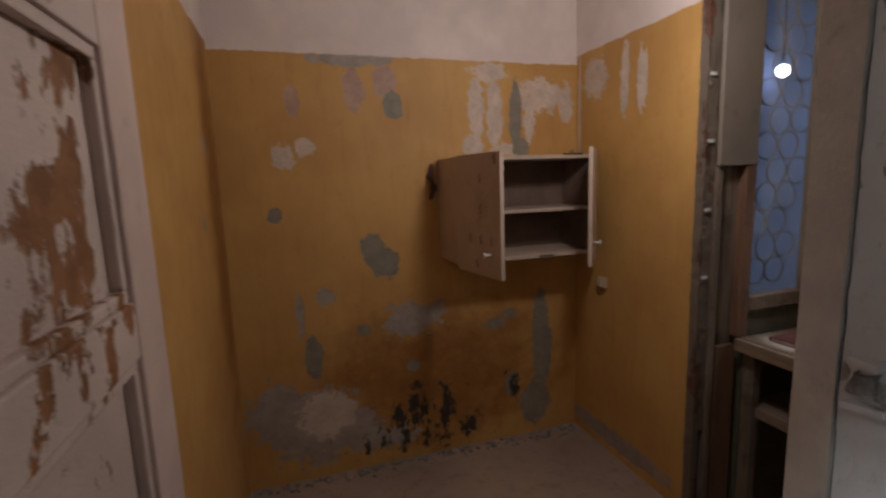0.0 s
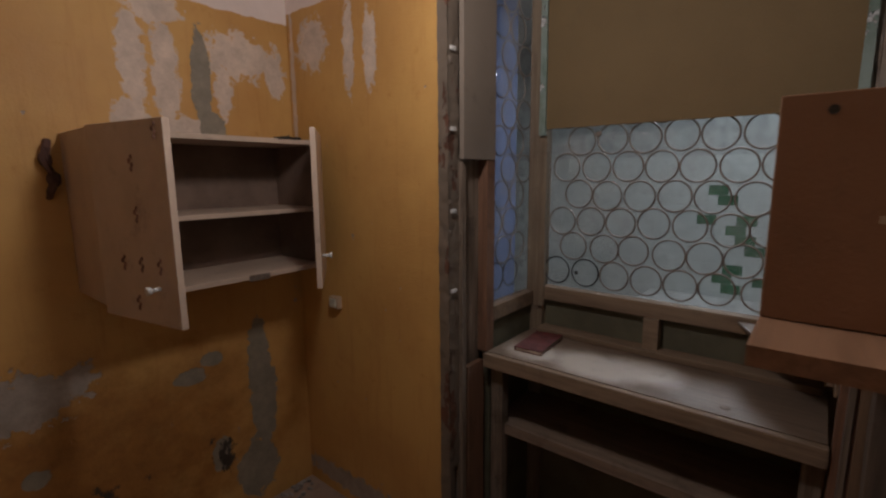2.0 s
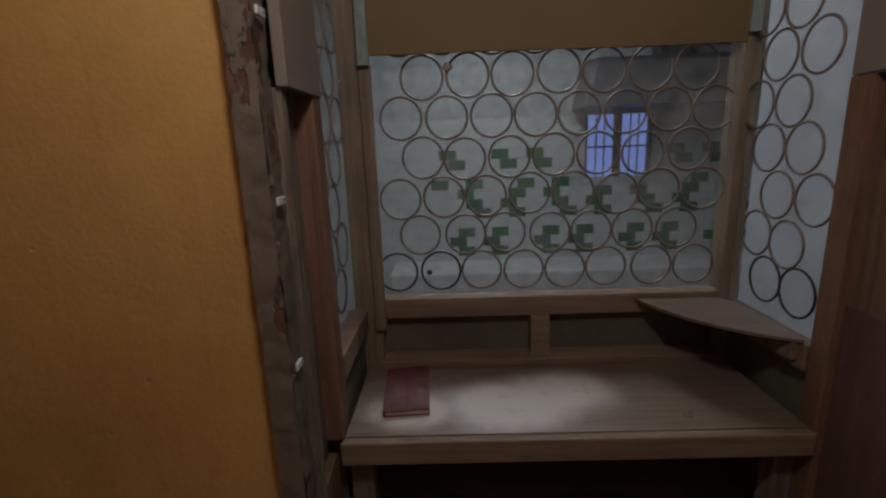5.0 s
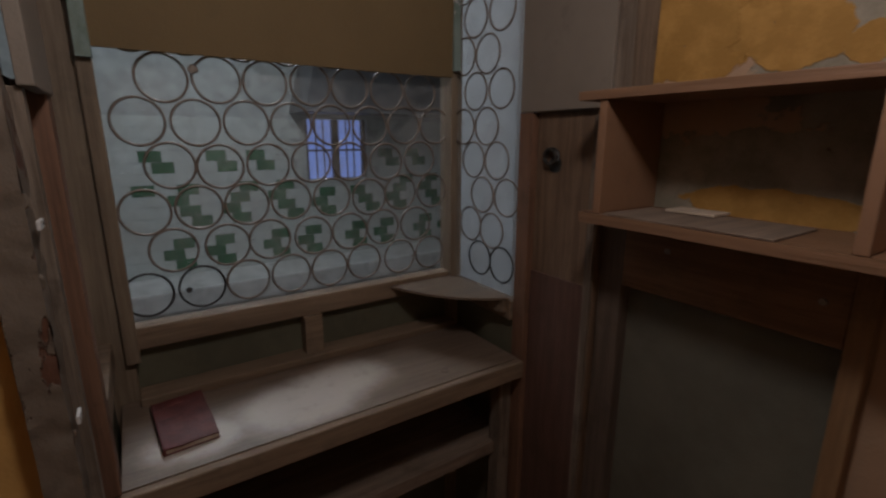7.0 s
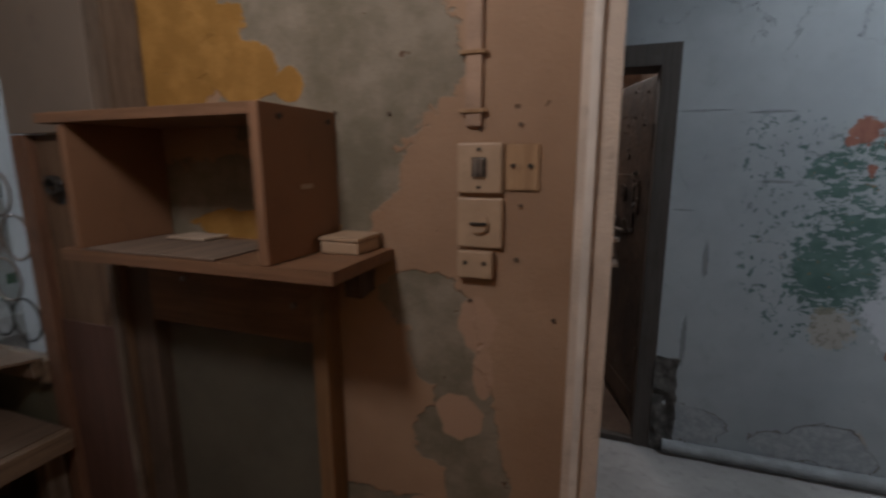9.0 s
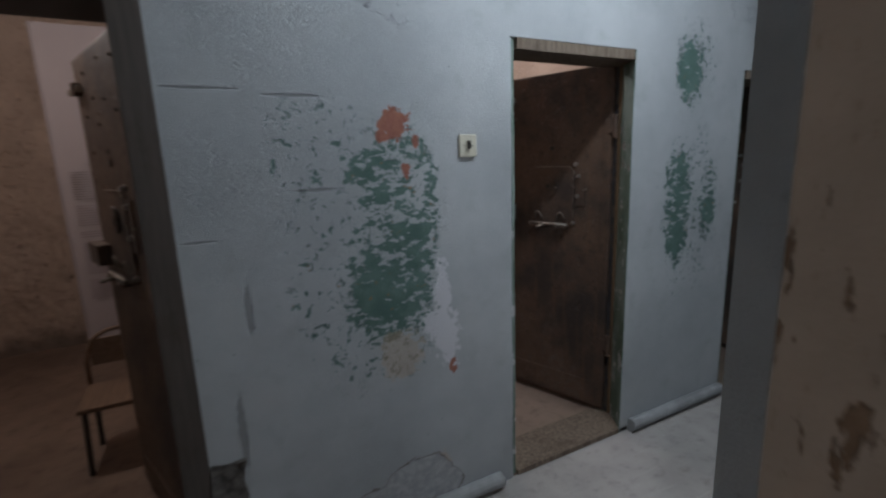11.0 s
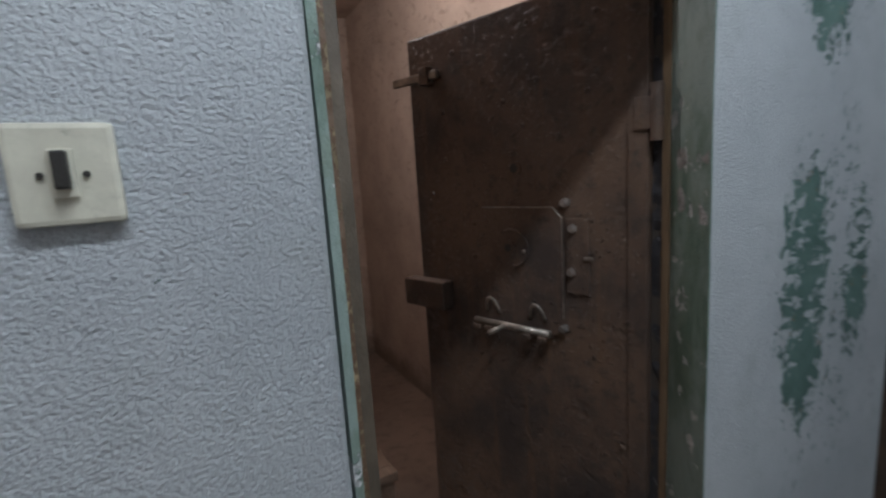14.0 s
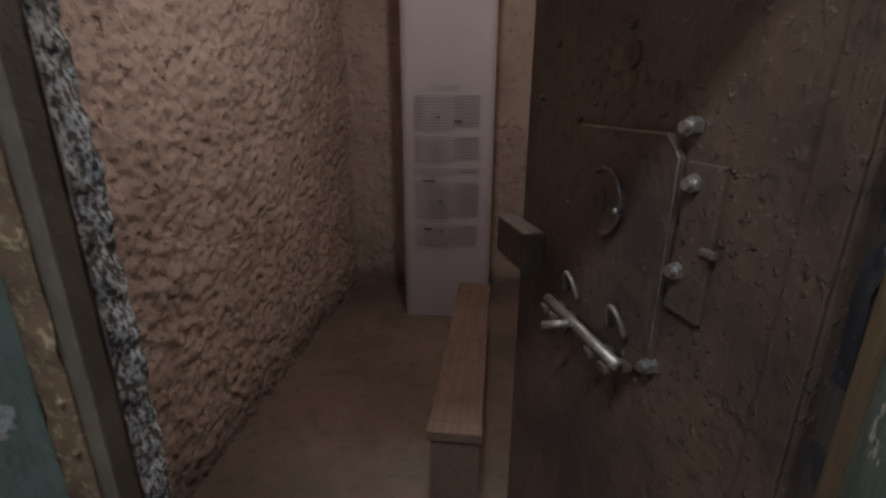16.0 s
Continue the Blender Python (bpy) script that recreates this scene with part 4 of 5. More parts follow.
turn = Matrix.Translation((1.883, 1.304, 0.894)) @ Matrix.Rotation(radians(4), 4, "Z")
book = thing("book", (1.87, 1.31, 0.893), "worn maroon cloth-bound book lying on the worktop", "book")
part("pages", box(B(), -0.103, 0.101, -0.050, 0.050, 0.003, 0.013, turn=turn), MAT_PAPER, book, "yellowed page block")
part("cover", rough_up(box(B(), -0.105, 0.105, -0.053, 0.053, 0.0135, 0.0165, turn=turn), 0.0045, 16.0, 6), MAT_BOOK, book, "curling maroon cover")
part("back_cover", box(B(), -0.105, 0.105, -0.053, 0.053, 0.0, 0.003, turn=turn), MAT_BOOK, book)
part("spine", box(B(), -0.105, 0.105, 0.051, 0.056, 0.0, 0.0165, 0.0012, turn), MAT_BOOK, book)

# ---- open wall cabinet ----
cab = thing("wall_cabinet", (1.16, 2.35, 1.16), "cream painted wall cabinet with both doors open and empty shelves", "cabinet")
X0, X1, Y0, Y1, Z0, Z1 = 0.705, 1.455, 2.065, 2.355, 1.183, 1.687
T = 0.018
part("side", box(B(), X0, X0 + T, Y0, Y1, Z0, Z1, 0.0015), MAT_CABINET, cab)
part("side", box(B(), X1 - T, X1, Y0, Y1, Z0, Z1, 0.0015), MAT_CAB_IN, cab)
part("top", box(B(), X0 + T, X1 - T, Y0, Y1, Z1 - T, Z1, 0.0015), MAT_CABINET, cab)
part("bottom", box(B(), X0 + T, X1 - T, Y0, Y1, Z0, Z0 + T, 0.0015), MAT_CABINET, cab)
part("shelf", box(B(), X0 + T, X1 - T, Y0 + 0.01, Y1, 1.411, 1.427, 0.0015), MAT_CABINET, cab)
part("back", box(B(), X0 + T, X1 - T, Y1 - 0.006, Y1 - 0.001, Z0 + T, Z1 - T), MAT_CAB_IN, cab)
part("latch", box(B(), 1.13, 1.21, Y0 - 0.004, Y0 - 0.0005, Z0 - 0.006, Z0 + 0.016, 0.001), MAT_STEEL, cab, "dull metal catch")
part("torn_edge", rough_up(box(B(), 1.28, 1.37, Y0 - 0.006, Y0 + 0.03, Z1 + 0.0005, Z1 + 0.008), 0.005, 30.0, 2), MAT_BLACK, cab, "dark torn veneer")


def cabinet_door(hinge, tip, z0, z1, knob_side, flowers):
    hinge, tip = Vector((*hinge, 0)), Vector((*tip, 0))
    way = (tip - hinge)
    ang = math.atan2(way.y, way.x)
    m = Matrix.Translation(hinge) @ Matrix.Rotation(ang, 4, "Z")
    w = way.length
    leaf = part("door", box(B(), 0, w, -0.009, 0.009, z0, z1, 0.002, m), MAT_CABINET, cab)
    s = knob_side
    k0, k1, k2 = (m @ Vector((w - 0.075, s * d, z0 + 0.10)) for d in (0.009, 0.030, 0.042))
    bm = rod(B(), k0, k1, 0.005, 10)
    rod(bm, k1, k2, 0.007, 12, 0.012)
    part("knob", bm, MAT_WHITE, leaf, "white turned knob", True)
    for u, z in flowers:
        bm = B()
        for i in range(4):
            c = m @ Vector((u + 0.006 * math.sin(i * 2.3), s * 0.0095, z - 0.014 + i * 0.010))
            ball(bm, c, 0.0075 - 0.001 * (i % 2), 8, (0.6, 0.6, 1.0))
        part("flower_transfer", bm, MAT_FLOWER, leaf, "faded red flower transfer")
    return leaf


cabinet_door((0.706, 2.058), (0.773, 1.720), 1.168, 1.690, -1, [(0.20, 1.585), (0.31, 1.66), (0.20, 1.455), (0.12, 1.325), (0.20, 1.325), (0.28, 1.325), (0.17, 1.22)])
cabinet_door((1.452, 2.060), (1.232, 1.790), 1.174, 1.705, 1, [])

# small things on the ochre walls
bm = hose(B(), [(0.672, 2.352, 1.665), (0.664, 2.335, 1.64), (0.655, 2.33, 1.60), (0.668, 2.33, 1.57), (0.676, 2.335, 1.54), (0.664, 2.34, 1.51), (0.662, 2.352, 1.49)], 0.011, 8)
ball(bm, (0.660, 2.338, 1.605), 0.018, 10, (1, 0.6, 1.5))
ball(bm, (0.674, 2.338, 1.545), 0.020, 10, (1, 0.6, 1.3))
single("wall_bracket", rough_up(bm, 0.004, 50.0), plain("rusty_bracket_iron", (0.11, 0.06, 0.05), 0.6, 0.4), (0.67, 2.358, 1.49), "rusty broken iron bracket on the ochre wall", "bracket")
sock = thing("wall_socket", (1.53, 2.13, 1.0), "small pale junction box on the ochre wall", "socket")
part("body", box(B(), 1.508, 1.5345, 2.062, 2.118, 0.985, 1.038, 0.004), MAT_PLATE, sock)
part("lid", box(B(), 1.503, 1.5085, 2.070, 2.110, 0.993, 1.030, 0.002), MAT_IVORY, sock)
for x, z, s in ((0.83, 1.66, 0.006), (1.5, 1.72, 0.005)):
    single("nail", rod(B(), (x, 2.36, z), (x, 2.335, z + 0.003), 0.004, 8), MAT_BLACK, (x, 2.36, z), "rusty nail in the ochre wall", "nail", "wall nails")
# rubble along the foot of the back wall
rnd = random.Random(4)
bm = B()
for i in range(240):
    x = rnd.uniform(-0.32, 1.5)
    y = 2.35 - abs(rnd.gauss(0, 0.035))
    s = rnd.uniform(0.003, 0.010)
    box(bm, -s, s, -s * 0.8, s * 0.8, 0, s, turn=Matrix.Translation((x, y, FLOOR)) @ Matrix.Rotation(rnd.uniform(0, 3), 4, "Z"))
me = finish(rough_up(bm, 0.004, 60.0), "plaster_crumbs")
me.materials.append(MAT_CRUMBLE)
tagged(new("plaster_crumbs", me), "grey plaster crumbs along the foot of the wall", "rubble", kind="stuff")

# ---- cubby, shelf and panelling on the south wall ----
cub = thing("cubby_box", (1.17, 0.44, 1.385), "open orange-brown chipboard cubby standing on a wall shelf", "cubby")
part("side", box(B(), 0.940, 0.958, 0.345, 0.545, 1.386, 1.630, 0.0015), MAT_CUBBY_SIDE, cub)
part("side", box(B(), 1.372, 1.390, 0.345, 0.540, 1.386, 1.612, 0.0015), MAT_CUBBY_SIDE, cub)
part("top", box(B(), 0.9585, 1.440, 0.345, 0.545, 1.612, 1.630, 0.0015), MAT_CUBBY, cub)
for y in (0.37, 0.50):
    part("screw", rod(B(), (0.940, y, 1.612), (0.9375, y, 1.612), 0.005, 10), MAT_BLACK, cub, "dark screw head")
part("sticker", box(B(), 0.9385, 0.9398, 0.425, 0.455, 1.498, 1.506), MAT_PAPER, cub, "torn pale sticker")
ledge = thing("wall_shelf", (1.13, 0.44, 1.36), "long brown shelf board on the wall", "shelf")
part("board", rough_up(box(B(), 0.828, 1.42, 0.345, 0.545, 1.364, 1.385), 0.0015, 8.0, 3), MAT_CUBBY, ledge)
part("bracket", rough_up(box(B(), 0.868, 0.90, 0.345, 0.40, 1.30, 1.363), 0.006, 20.0, 2), MAT_POST_DARK, ledge)
sheet = rough_up(box(B(), 1.05, 1.36, 0.38, 0.545, 1.3862, 1.3885), 0.0014, 14.0, 4)
single("cardboard_sheet", sheet, MAT_SHELF, (1.2, 0.46, 1.386), "curling brown cardboard sheet in the cubby", "cardboard")
single("paper_scrap", box(B(), 1.20, 1.30, 0.36, 0.42, 1.390, 1.395, 0.001, None), MAT_PAPER, (1.25, 0.39, 1.39), "folded yellowed paper scrap in the cubby", "paper")
blk = thing("cable_box", (0.895, 0.40, 1.385), "cream plastic cable box on the shelf end", "box")
part("body", box(B(), 0.852, 0.926, 0.350, 0.430, 1.3855, 1.408, 0.004), MAT_PLATE, blk)
part("lid", box(B(), 0.850, 0.928, 0.348, 0.432, 1.4085, 1.415, 0.002), MAT_PLATE, blk)
pan = tagged(thing("wall_panelling", (1.18, 0.36, FLOOR), "brown timber frame round a dark olive panel", "panelling"), kind="structure")
part("panel", box(B(), 0.978, 1.405, 0.347, 0.358, FLOOR, 1.235), MAT_DARK_PANEL, pan)
part("apron", box(B(), 0.983, 1.405, 0.350, 0.392, 1.196, 1.362, 0.002), wood("dark_brown_apron", (0.21, 0.115, 0.06), (0.13, 0.07, 0.035), "x"), pan)
part("upright", box(B(), 0.950, 0.982, 0.345, 0.394, FLOOR, 1.362, 0.002), wood("brown_upright", (0.25, 0.145, 0.07), (0.17, 0.095, 0.045), "z"), pan)
for x, z in ((1.02, 1.27), (1.30, 1.30)):
    part("screw", rod(B(), (x, 0.392, z), (x, 0.397, z), 0.006, 10), MAT_STEEL, pan, "bent screw")


# electrical plates
def plate(name, x0, x1, z0, z1, label, thick=0.010):
    ob = thing(name, ((x0 + x1) / 2, 0.343, z0), label, name.split("_")[-1])
    part("cover", box(B(), x0, x1, 0.3435, 0.3435 + thick, z0, z1, 0.003), MAT_PLATE, ob)
    return ob


s = plate("double_switch", 0.625, 0.702, 1.490, 1.572, "yellowed double rocker switch with open black slot")
part("slot", box(B(), 0.652, 0.676, 0.3536, 0.3556, 1.517, 1.549), MAT_BLACK, s)
for x in (0.660, 0.669):
    part("rocker", box(B(), x - 0.0028, x + 0.0028, 0.3556, 0.3600, 1.517, 1.547, 0.001), MAT_STEEL, s)
for z in (1.500, 1.562):
    part("screw", rod(B(), (0.664, 0.3535, z), (0.664, 0.3555, z), 0.003, 8), MAT_BLACK, s)
s = plate("rotary_switch", 0.623, 0.702, 1.398, 1.482, "yellowed square rotary switch")
part("dial", rod(B(), (0.662, 0.3535, 1.440), (0.662, 0.360, 1.440), 0.016, 20), MAT_PLATE, s)
part("grip", box(B(), 0.648, 0.676, 0.360, 0.364, 1.438, 1.442), MAT_BLACK, s)
s = plate("wall_socket", 0.638, 0.700, 1.345, 1.392, "broken yellowed twin socket", 0.016)
for x in (0.652, 0.685):
    part("hole", rod(B(), (x, 0.3595, 1.372), (x, 0.3605, 1.372), 0.004, 10), MAT_BLACK, s)
s = plate("mounting_board", 0.566, 0.622, 1.495, 1.570, "bare brown mounting plate with two screws", 0.004)
s.children[0].data.materials[0] = MAT_RAW
for x in (0.580, 0.608):
    part("screw", rod(B(), (x, 0.3475, 1.535), (x, 0.3505, 1.535), 0.004, 8), MAT_BLACK, s)
for x, z in ((0.598, 1.60), (0.595, 1.47), (0.60, 1.38), (0.664, 1.595), (0.535, 1.28), (0.94, 1.63), (0.83, 1.625), (1.11, 1.63), (0.68, 1.30)):
    single("screw_hole", rod(B(), (x, 0.343, z), (x, 0.346, z), 0.0038, 8), MAT_POST_DARK, (x, 0.343, z), "dark screw stuck in the plaster", "screw", "screws in the plaster")
bm = rough_up(box(B(), 0.662, 0.688, 0.3432, 0.352, 1.60, 3.0), 0.003, 18.0, 6)
single("cable_duct", bm, MAT_DUCT, (0.66, 0.343, 1.60), "painted-over cable duct running up the wall", "cable duct")
for z in (1.62, 1.71, 1.80, 1.93):
    single("cable_clip", box(B(), 0.654, 0.698, 0.3435, 0.3555, z, z + 0.006, 0.001), MAT_RAW, (0.66, 0.343, z), "rusty nailed cable clip", "clip", "cable clips")

# ---- doorway between room and corridor ----
case = tagged(thing("door_frame", (0.47, 0.1, FLOOR), "splintered door frame with cream casing and bare pine", "door frame"), kind="structure")
part("casing", rough_up(box(B(), 0.482, 0.495, 0.3435, 0.354, FLOOR, 2.16), 0.0015, 9.0, 5), MAT_CASING_WHITE, case, "cream painted bead")
part("lining", rough_up(box(B(), 0.450, 0.509, 0.305, 0.3425, FLOOR, 2.13), 0.0025, 11.0, 9), MAT_CASING, case, "cream painted lining")
part("flaked_lath", rough_up(box(B(), 0.458, 0.509, 0.235, 0.303, FLOOR, 2.13), 0.005, 16.0, 11), MAT_JAMB, case, "flaking white lath")
part("flaked_bead", rough_up(box(B(), 0.462, 0.509, 0.195, 0.233, FLOOR, 2.13), 0.005, 13.0, 9, 3.0), MAT_JAMB, case)
part("inner_lath", rough_up(box(B(), 0.474, 0.509, 0.110, 0.193, FLOOR, 2.13), 0.006, 13.0, 9, 5.0), MAT_RAW, case, "splintered bare pine")
part("flaked_jamb", rough_up(box(B(), 0.480, 0.509, -0.022, 0.108, FLOOR, 2.13), 0.005, 16.0, 9, 8.0), MAT_JAMB, case, "flaking white jamb")
for y, x, w, seed in ((0.302, 0.4545, 0.066, 4.0), (0.233, 0.4585, 0.038, 5.0), (0.107, 0.4765, 0.128, 6.0)):
    flakes = B()
    flakes.from_mesh(relief((x, y, FLOOR), (0, -1, 0), (0, 0, 1), w, 2.05, 0.0055, 0.0042, seed))
    part("paint_flakes", flakes, MAT_JAMB, case, "cracked white paint", True)
for z, w in ((1.413, 0.020), (1.371, 0.024)):
    part("paint_lip", rough_up(box(B(), 0.440, 0.452, 0.288 - w, 0.294, z - 0.003, z + 0.003), 0.005, 30.0, 4, z), MAT_JAMB, case)
part("broken_hollow", rough_up(box(B(), 0.444, 0.4505, 0.270, 0.290, 1.384, 1.402), 0.008, 45.0, 6), MAT_CRUMBLE, case, "hollow where the paint broke away")
part("nail", rod(B(), (0.474, 0.215, 1.60), (0.448, 0.209, 1.597), 0.003, 8), MAT_POST_DARK, case)
part("nail", rod(B(), (0.474, 0.160, 1.37), (0.456, 0.155, 1.372), 0.003, 8), MAT_POST_DARK, case)
part("jamb", rough_up(box(B(), -0.354, -0.335, -0.022, 0.10, FLOOR, 2.13), 0.002, 9.0, 6, 5.0), MAT_OLD_JAMB, case, "flaking grey-white jamb")
part("stop", rough_up(box(B(), -0.354, -0.318, 0.102, 0.262, FLOOR, 2.13), 0.003, 12.0, 7, 2.0), MAT_OLD_JAMB, case, "flaking grey-white stop")
part("groove", box(B(), -0.3535, -0.330, 0.264, 0.275, FLOOR, 2.13), MAT_POST_DARK, case)
part("head", box(B(), -0.352, 0.509, -0.022, 0.342, 2.105, 2.139, 0.003), MAT_JAMB, case)
part("threshold", box(B(), -0.352, 0.509, -0.02, 0.02, 0.0, 0.05, 0.004), MAT_POST_OLD, case)

leaf = thing("panel_door", (-0.28, 0.7, FLOOR), "open panelled door with white paint flaking off brown", "door")
L0, L1 = 0.27, 0.985
part("core", box(B(), -0.315, -0.288, L0, L1, 0.085, 2.06), MAT_LEAF, leaf)
for y0, y1, nm in ((L0, L0 + 0.10, "stile"), (L1 - 0.135, L1, "stile")):
    part(nm, box(B(), -0.3155, -0.262, y0, y1, 0.084, 2.062, 0.004), MAT_STILE, leaf)
for z0, z1 in ((0.084, 0.26), (0.70, 0.80), (1.32, 1.41), (1.79, 1.88), (1.97, 2.062)):
    part("rail", box(B(), -0.3150, -0.263, L0 + 0.10, L1 - 0.135, z0, z1, 0.004), MAT_LEAF, leaf)
for z0, z1 in ((0.26, 0.70), (0.80, 1.32), (1.41, 1.79), (1.88, 1.97)):
    for y in (L0 + 0.11, L1 - 0.145):
        part("moulding", box(B(), -0.288, -0.270, y - 0.010, y + 0.010, z0 + 0.02, z1 - 0.02, 0.004), MAT_LEAF, leaf)
    for z in (z0 + 0.010, z1 - 0.010):
        part("moulding", box(B(), -0.288, -0.270, L0 + 0.10, L1 - 0.135, z - 0.010, z + 0.010, 0.004), MAT_LEAF, leaf)

# ---- corridor ----
sw = thing("toggle_switch", (-0.855, -1.43, 1.53), "square ivory wall switch with black toggle", "switch")
part("plate", box(B(), -0.893, -0.814, -1.4295, -1.418, 1.533, 1.620, 0.005), MAT_IVORY, sw)
part("collar", box(B(), -0.862, -0.844, -1.419, -1.414, 1.556, 1.598, 0.002), MAT_IVORY, sw)
part("toggle", box(B(), -0.8585, -0.8475, -1.416, -1.404, 1.564, 1.596, 0.002), MAT_BLACK, sw, "black toggle")
for x in (-0.869, -0.837):
    part("screw", rod(B(), (x, -1.418, 1.576), (x, -1.416, 1.576), 0.003, 8), MAT_BLACK, sw)


def skirting(x0, x1, label):
    bm = B()
    rod(bm, (x0, -1.405, 0.045), (x1, -1.405, 0.045), 0.032, 14)
    box(bm, x0, x1, -1.429, -1.400, 0.002, 0.05)
    tagged(setting("baseboard", rough_up(bm, 0.003, 6.0), MAT_SKIRT, label, "baseboard"))


skirting(-0.99, 0.13, "rounded grey plaster skirting along the corridor")
skirting(-2.65, -1.85, "rounded grey plaster skirting along the corridor")
skirting(-4.15, -3.41, "rounded grey plaster skirting along the corridor")
skirting(-6.7, -4.90, "rounded grey plaster skirting along the corridor")
bm = rough_up(box(B(), 0.082, 0.19, -1.445, -1.421, 0.0, 0.53), 0.016, 17.0, 11)
single("broken_plaster", bm, MAT_BROKEN, (0.15, -1.42, 0.0), "broken plaster and bare brick beside the door frame", "plaster")


def door_frame_dark(x0, x1, top):
    f = tagged(thing("door_frame", ((x0 + x1) / 2, -1.5, 0), "black-brown wooden cell door frame", "door frame"), kind="structure")
    part("jamb", box(B(), x0, x0 + 0.085, -1.66, -1.424, 0, top, 0.004), MAT_DARK_FRAME, f)
    part("jamb", box(B(), x1 - 0.075, x1, -1.66, -1.424, 0, top, 0.004), MAT_DARK_FRAME, f)
    part("head", box(B(), x0 + 0.085, x1 - 0.075, -1.66, -1.424, top - 0.10, top, 0.004), MAT_DARK_FRAME, f)
    part("threshold", box(B(), x0 + 0.085, x1 - 0.075, -1.475, -1.43, 0, 0.032, 0.004), MAT_DARK_FRAME, f)


def door_frame_green(x0, x1, top, rough):
    """Green reveal with a crusted wooden frame set back in the wall."""
    f = tagged(thing("door_frame", ((x0 + x1) / 2, -1.5, 0), "chipped green reveal with crusted brown door frame", "door frame"), kind="structure")
    part("pier", slab(B(), [(x0 - 0.126, -1.43), (x0 - 0.002, -1.43), (x0 - 0.078, -1.56), (x0 - 0.126, -1.56)], 0, top), MAT_CORRIDOR, f)
    part("reveal", rough_up(slab(B(), [(x0 - 0.002, -1.4285), (x0 + 0.003, -1.4285), (x0 - 0.071, -1.562), (x0 - 0.077, -1.562)], 0, top), 0.0025, 14.0, 5), MAT_GREEN, f, "chipped green paint")
    part("filler_patch", rough_up(slab(B(), [(x0 - 0.006, -1.4345), (x0 - 0.001, -1.4345), (x0 - 0.064, -1.548), (x0 - 0.069, -1.548)], top - 0.57, top - 0.42), 0.004, 24.0, 5, 4.0), MAT_CRUMBLE, f, "grey filler patch")
    part("trim", rough_up(box(B(), x0 - 0.090, x0 - 0.066, -1.580, -1.563, 0, top), 0.0015, 15.0, 6), MAT_TAN_EDGE, f)
    part("hinge_post", rough_up(box(B(), x0 - 0.126, x0 - 0.072, -1.66, -1.581, 0, top), 0.005, 18.0, 9), MAT_DARK_FRAME, f)
    scale_skin = B()
    scale_skin.from_mesh(relief((x0 - 0.0705, -1.655, 0.0), (0, 1, 0), (0, 0, 1), 0.072, top, 0.005, 0.006, x0 + 9.0))
    part("paint_crust", scale_skin, MAT_BLACK_CRUST, f, "black crusted paint with pale specks", True)
    part("head", rough_up(box(B(), x0 - 0.12, x1, -1.64, -1.432, top - 0.045, top), 0.004, 14.0, 4), MAT_POST_OLD, f, "bare weathered head beam")
    e = x1 + 0.025
    part("plaster_edge", rough_up(slab(B(), [(x1 + 0.034, -1.430), (e, -1.437), (e - 0.004, -1.655), (x1 + 0.034, -1.655)], 0, top), 0.0022, 26.0, 9, 1.0), MAT_CORRIDOR, f)
    part("reveal", rough_up(box(B(), e - 0.016, e - 0.004, -1.538, -1.440, 0, top), 0.003, 20.0, 9, 2.0), MAT_GREEN, f, "chipped green paint")
    part("rough_jamb", rough_up(box(B(), e - 0.050, e - 0.006, -1.565, -1.541, 0.62, top), 0.004, 30.0, 11, 6.0), rough, f, "crusted brown paint")
    part("inner_board", box(B(), e - 0.071, e - 0.046, -1.568, -1.5425, 0.72, top, 0.002), MAT_SMOOTH_RUST, f)
    crusted = B()
    crusted.from_mesh(relief((e - 0.006, -1.539, 0.62), (-1, 0, 0), (0, 0, 1), 0.046, top - 0.64, 0.004, 0.0045, x0 + 3.0))
    part("paint_crust", crusted, rough, f, "lumpy brown and ochre paint", True)
    part("dark_board", rough_up(box(B(), e - 0.034, e - 0.006, -1.608, -1.569, 0.0, top), 0.002, 9.0, 5), MAT_POST_DARK, f)
    part("broken_foot", rough_up(box(B(), e - 0.050, e - 0.006, -1.60, -1.54, 0.0, 0.60), 0.010, 14.0, 5, 9.0), MAT_POST_DARK, f)
    crust = B()
    crust.from_mesh(relief((e - 0.034, -1.608, 0.0), (0, -1, 0), (0, 0, 1), 0.045, top, 0.004, 0.008, x0))
    part("lime_crust", crust, MAT_CRUST, f, "pale crumbling lime edge", True)
    for i in range(26):
        z = 0.4 + i * 0.062
        if noise.noise((z * 7, 1, 2)) > -0.1:
            part("paint_lump", ball(B(), (e - 0.038 + 0.016 * noise.noise((z * 19, 3, 1)), -1.538, z), 0.0045 + 0.002 * noise.noise((z * 31, 0, 4)), 8), rough, f)
    part("threshold", box(B(), x0 - 0.07, x1, -1.66, -1.43, 0, 0.03, 0.004), MAT_POST_OLD, f)


door_frame_dark(0.19, 1.03, 2.08)
for x0, x1, top in ((-1.79, -1.10, 2.0), (-3.355, -2.695, 1.95), (-4.855, -4.175, 1.91)):
    door_frame_green(x0, x1, top, MAT_RUST_FRAME)
# ---- steel-clad cell door, built in its own plane: u along the leaf from the hinge, n towards the corridor ----
HINGE, TIP = Vector((-1.84, -1.60, 0)), Vector((-1.61, -2.285, 0))
way = TIP - HINGE
DOOR = Matrix.Translation(HINGE) @ Matrix.Rotation(math.atan2(way.y, way.x), 4, "Z")
FRONT = 1.0  # side of the leaf that faces the doorway


def on(u, n, z):
    return DOOR @ Vector((u, n * FRONT, z))


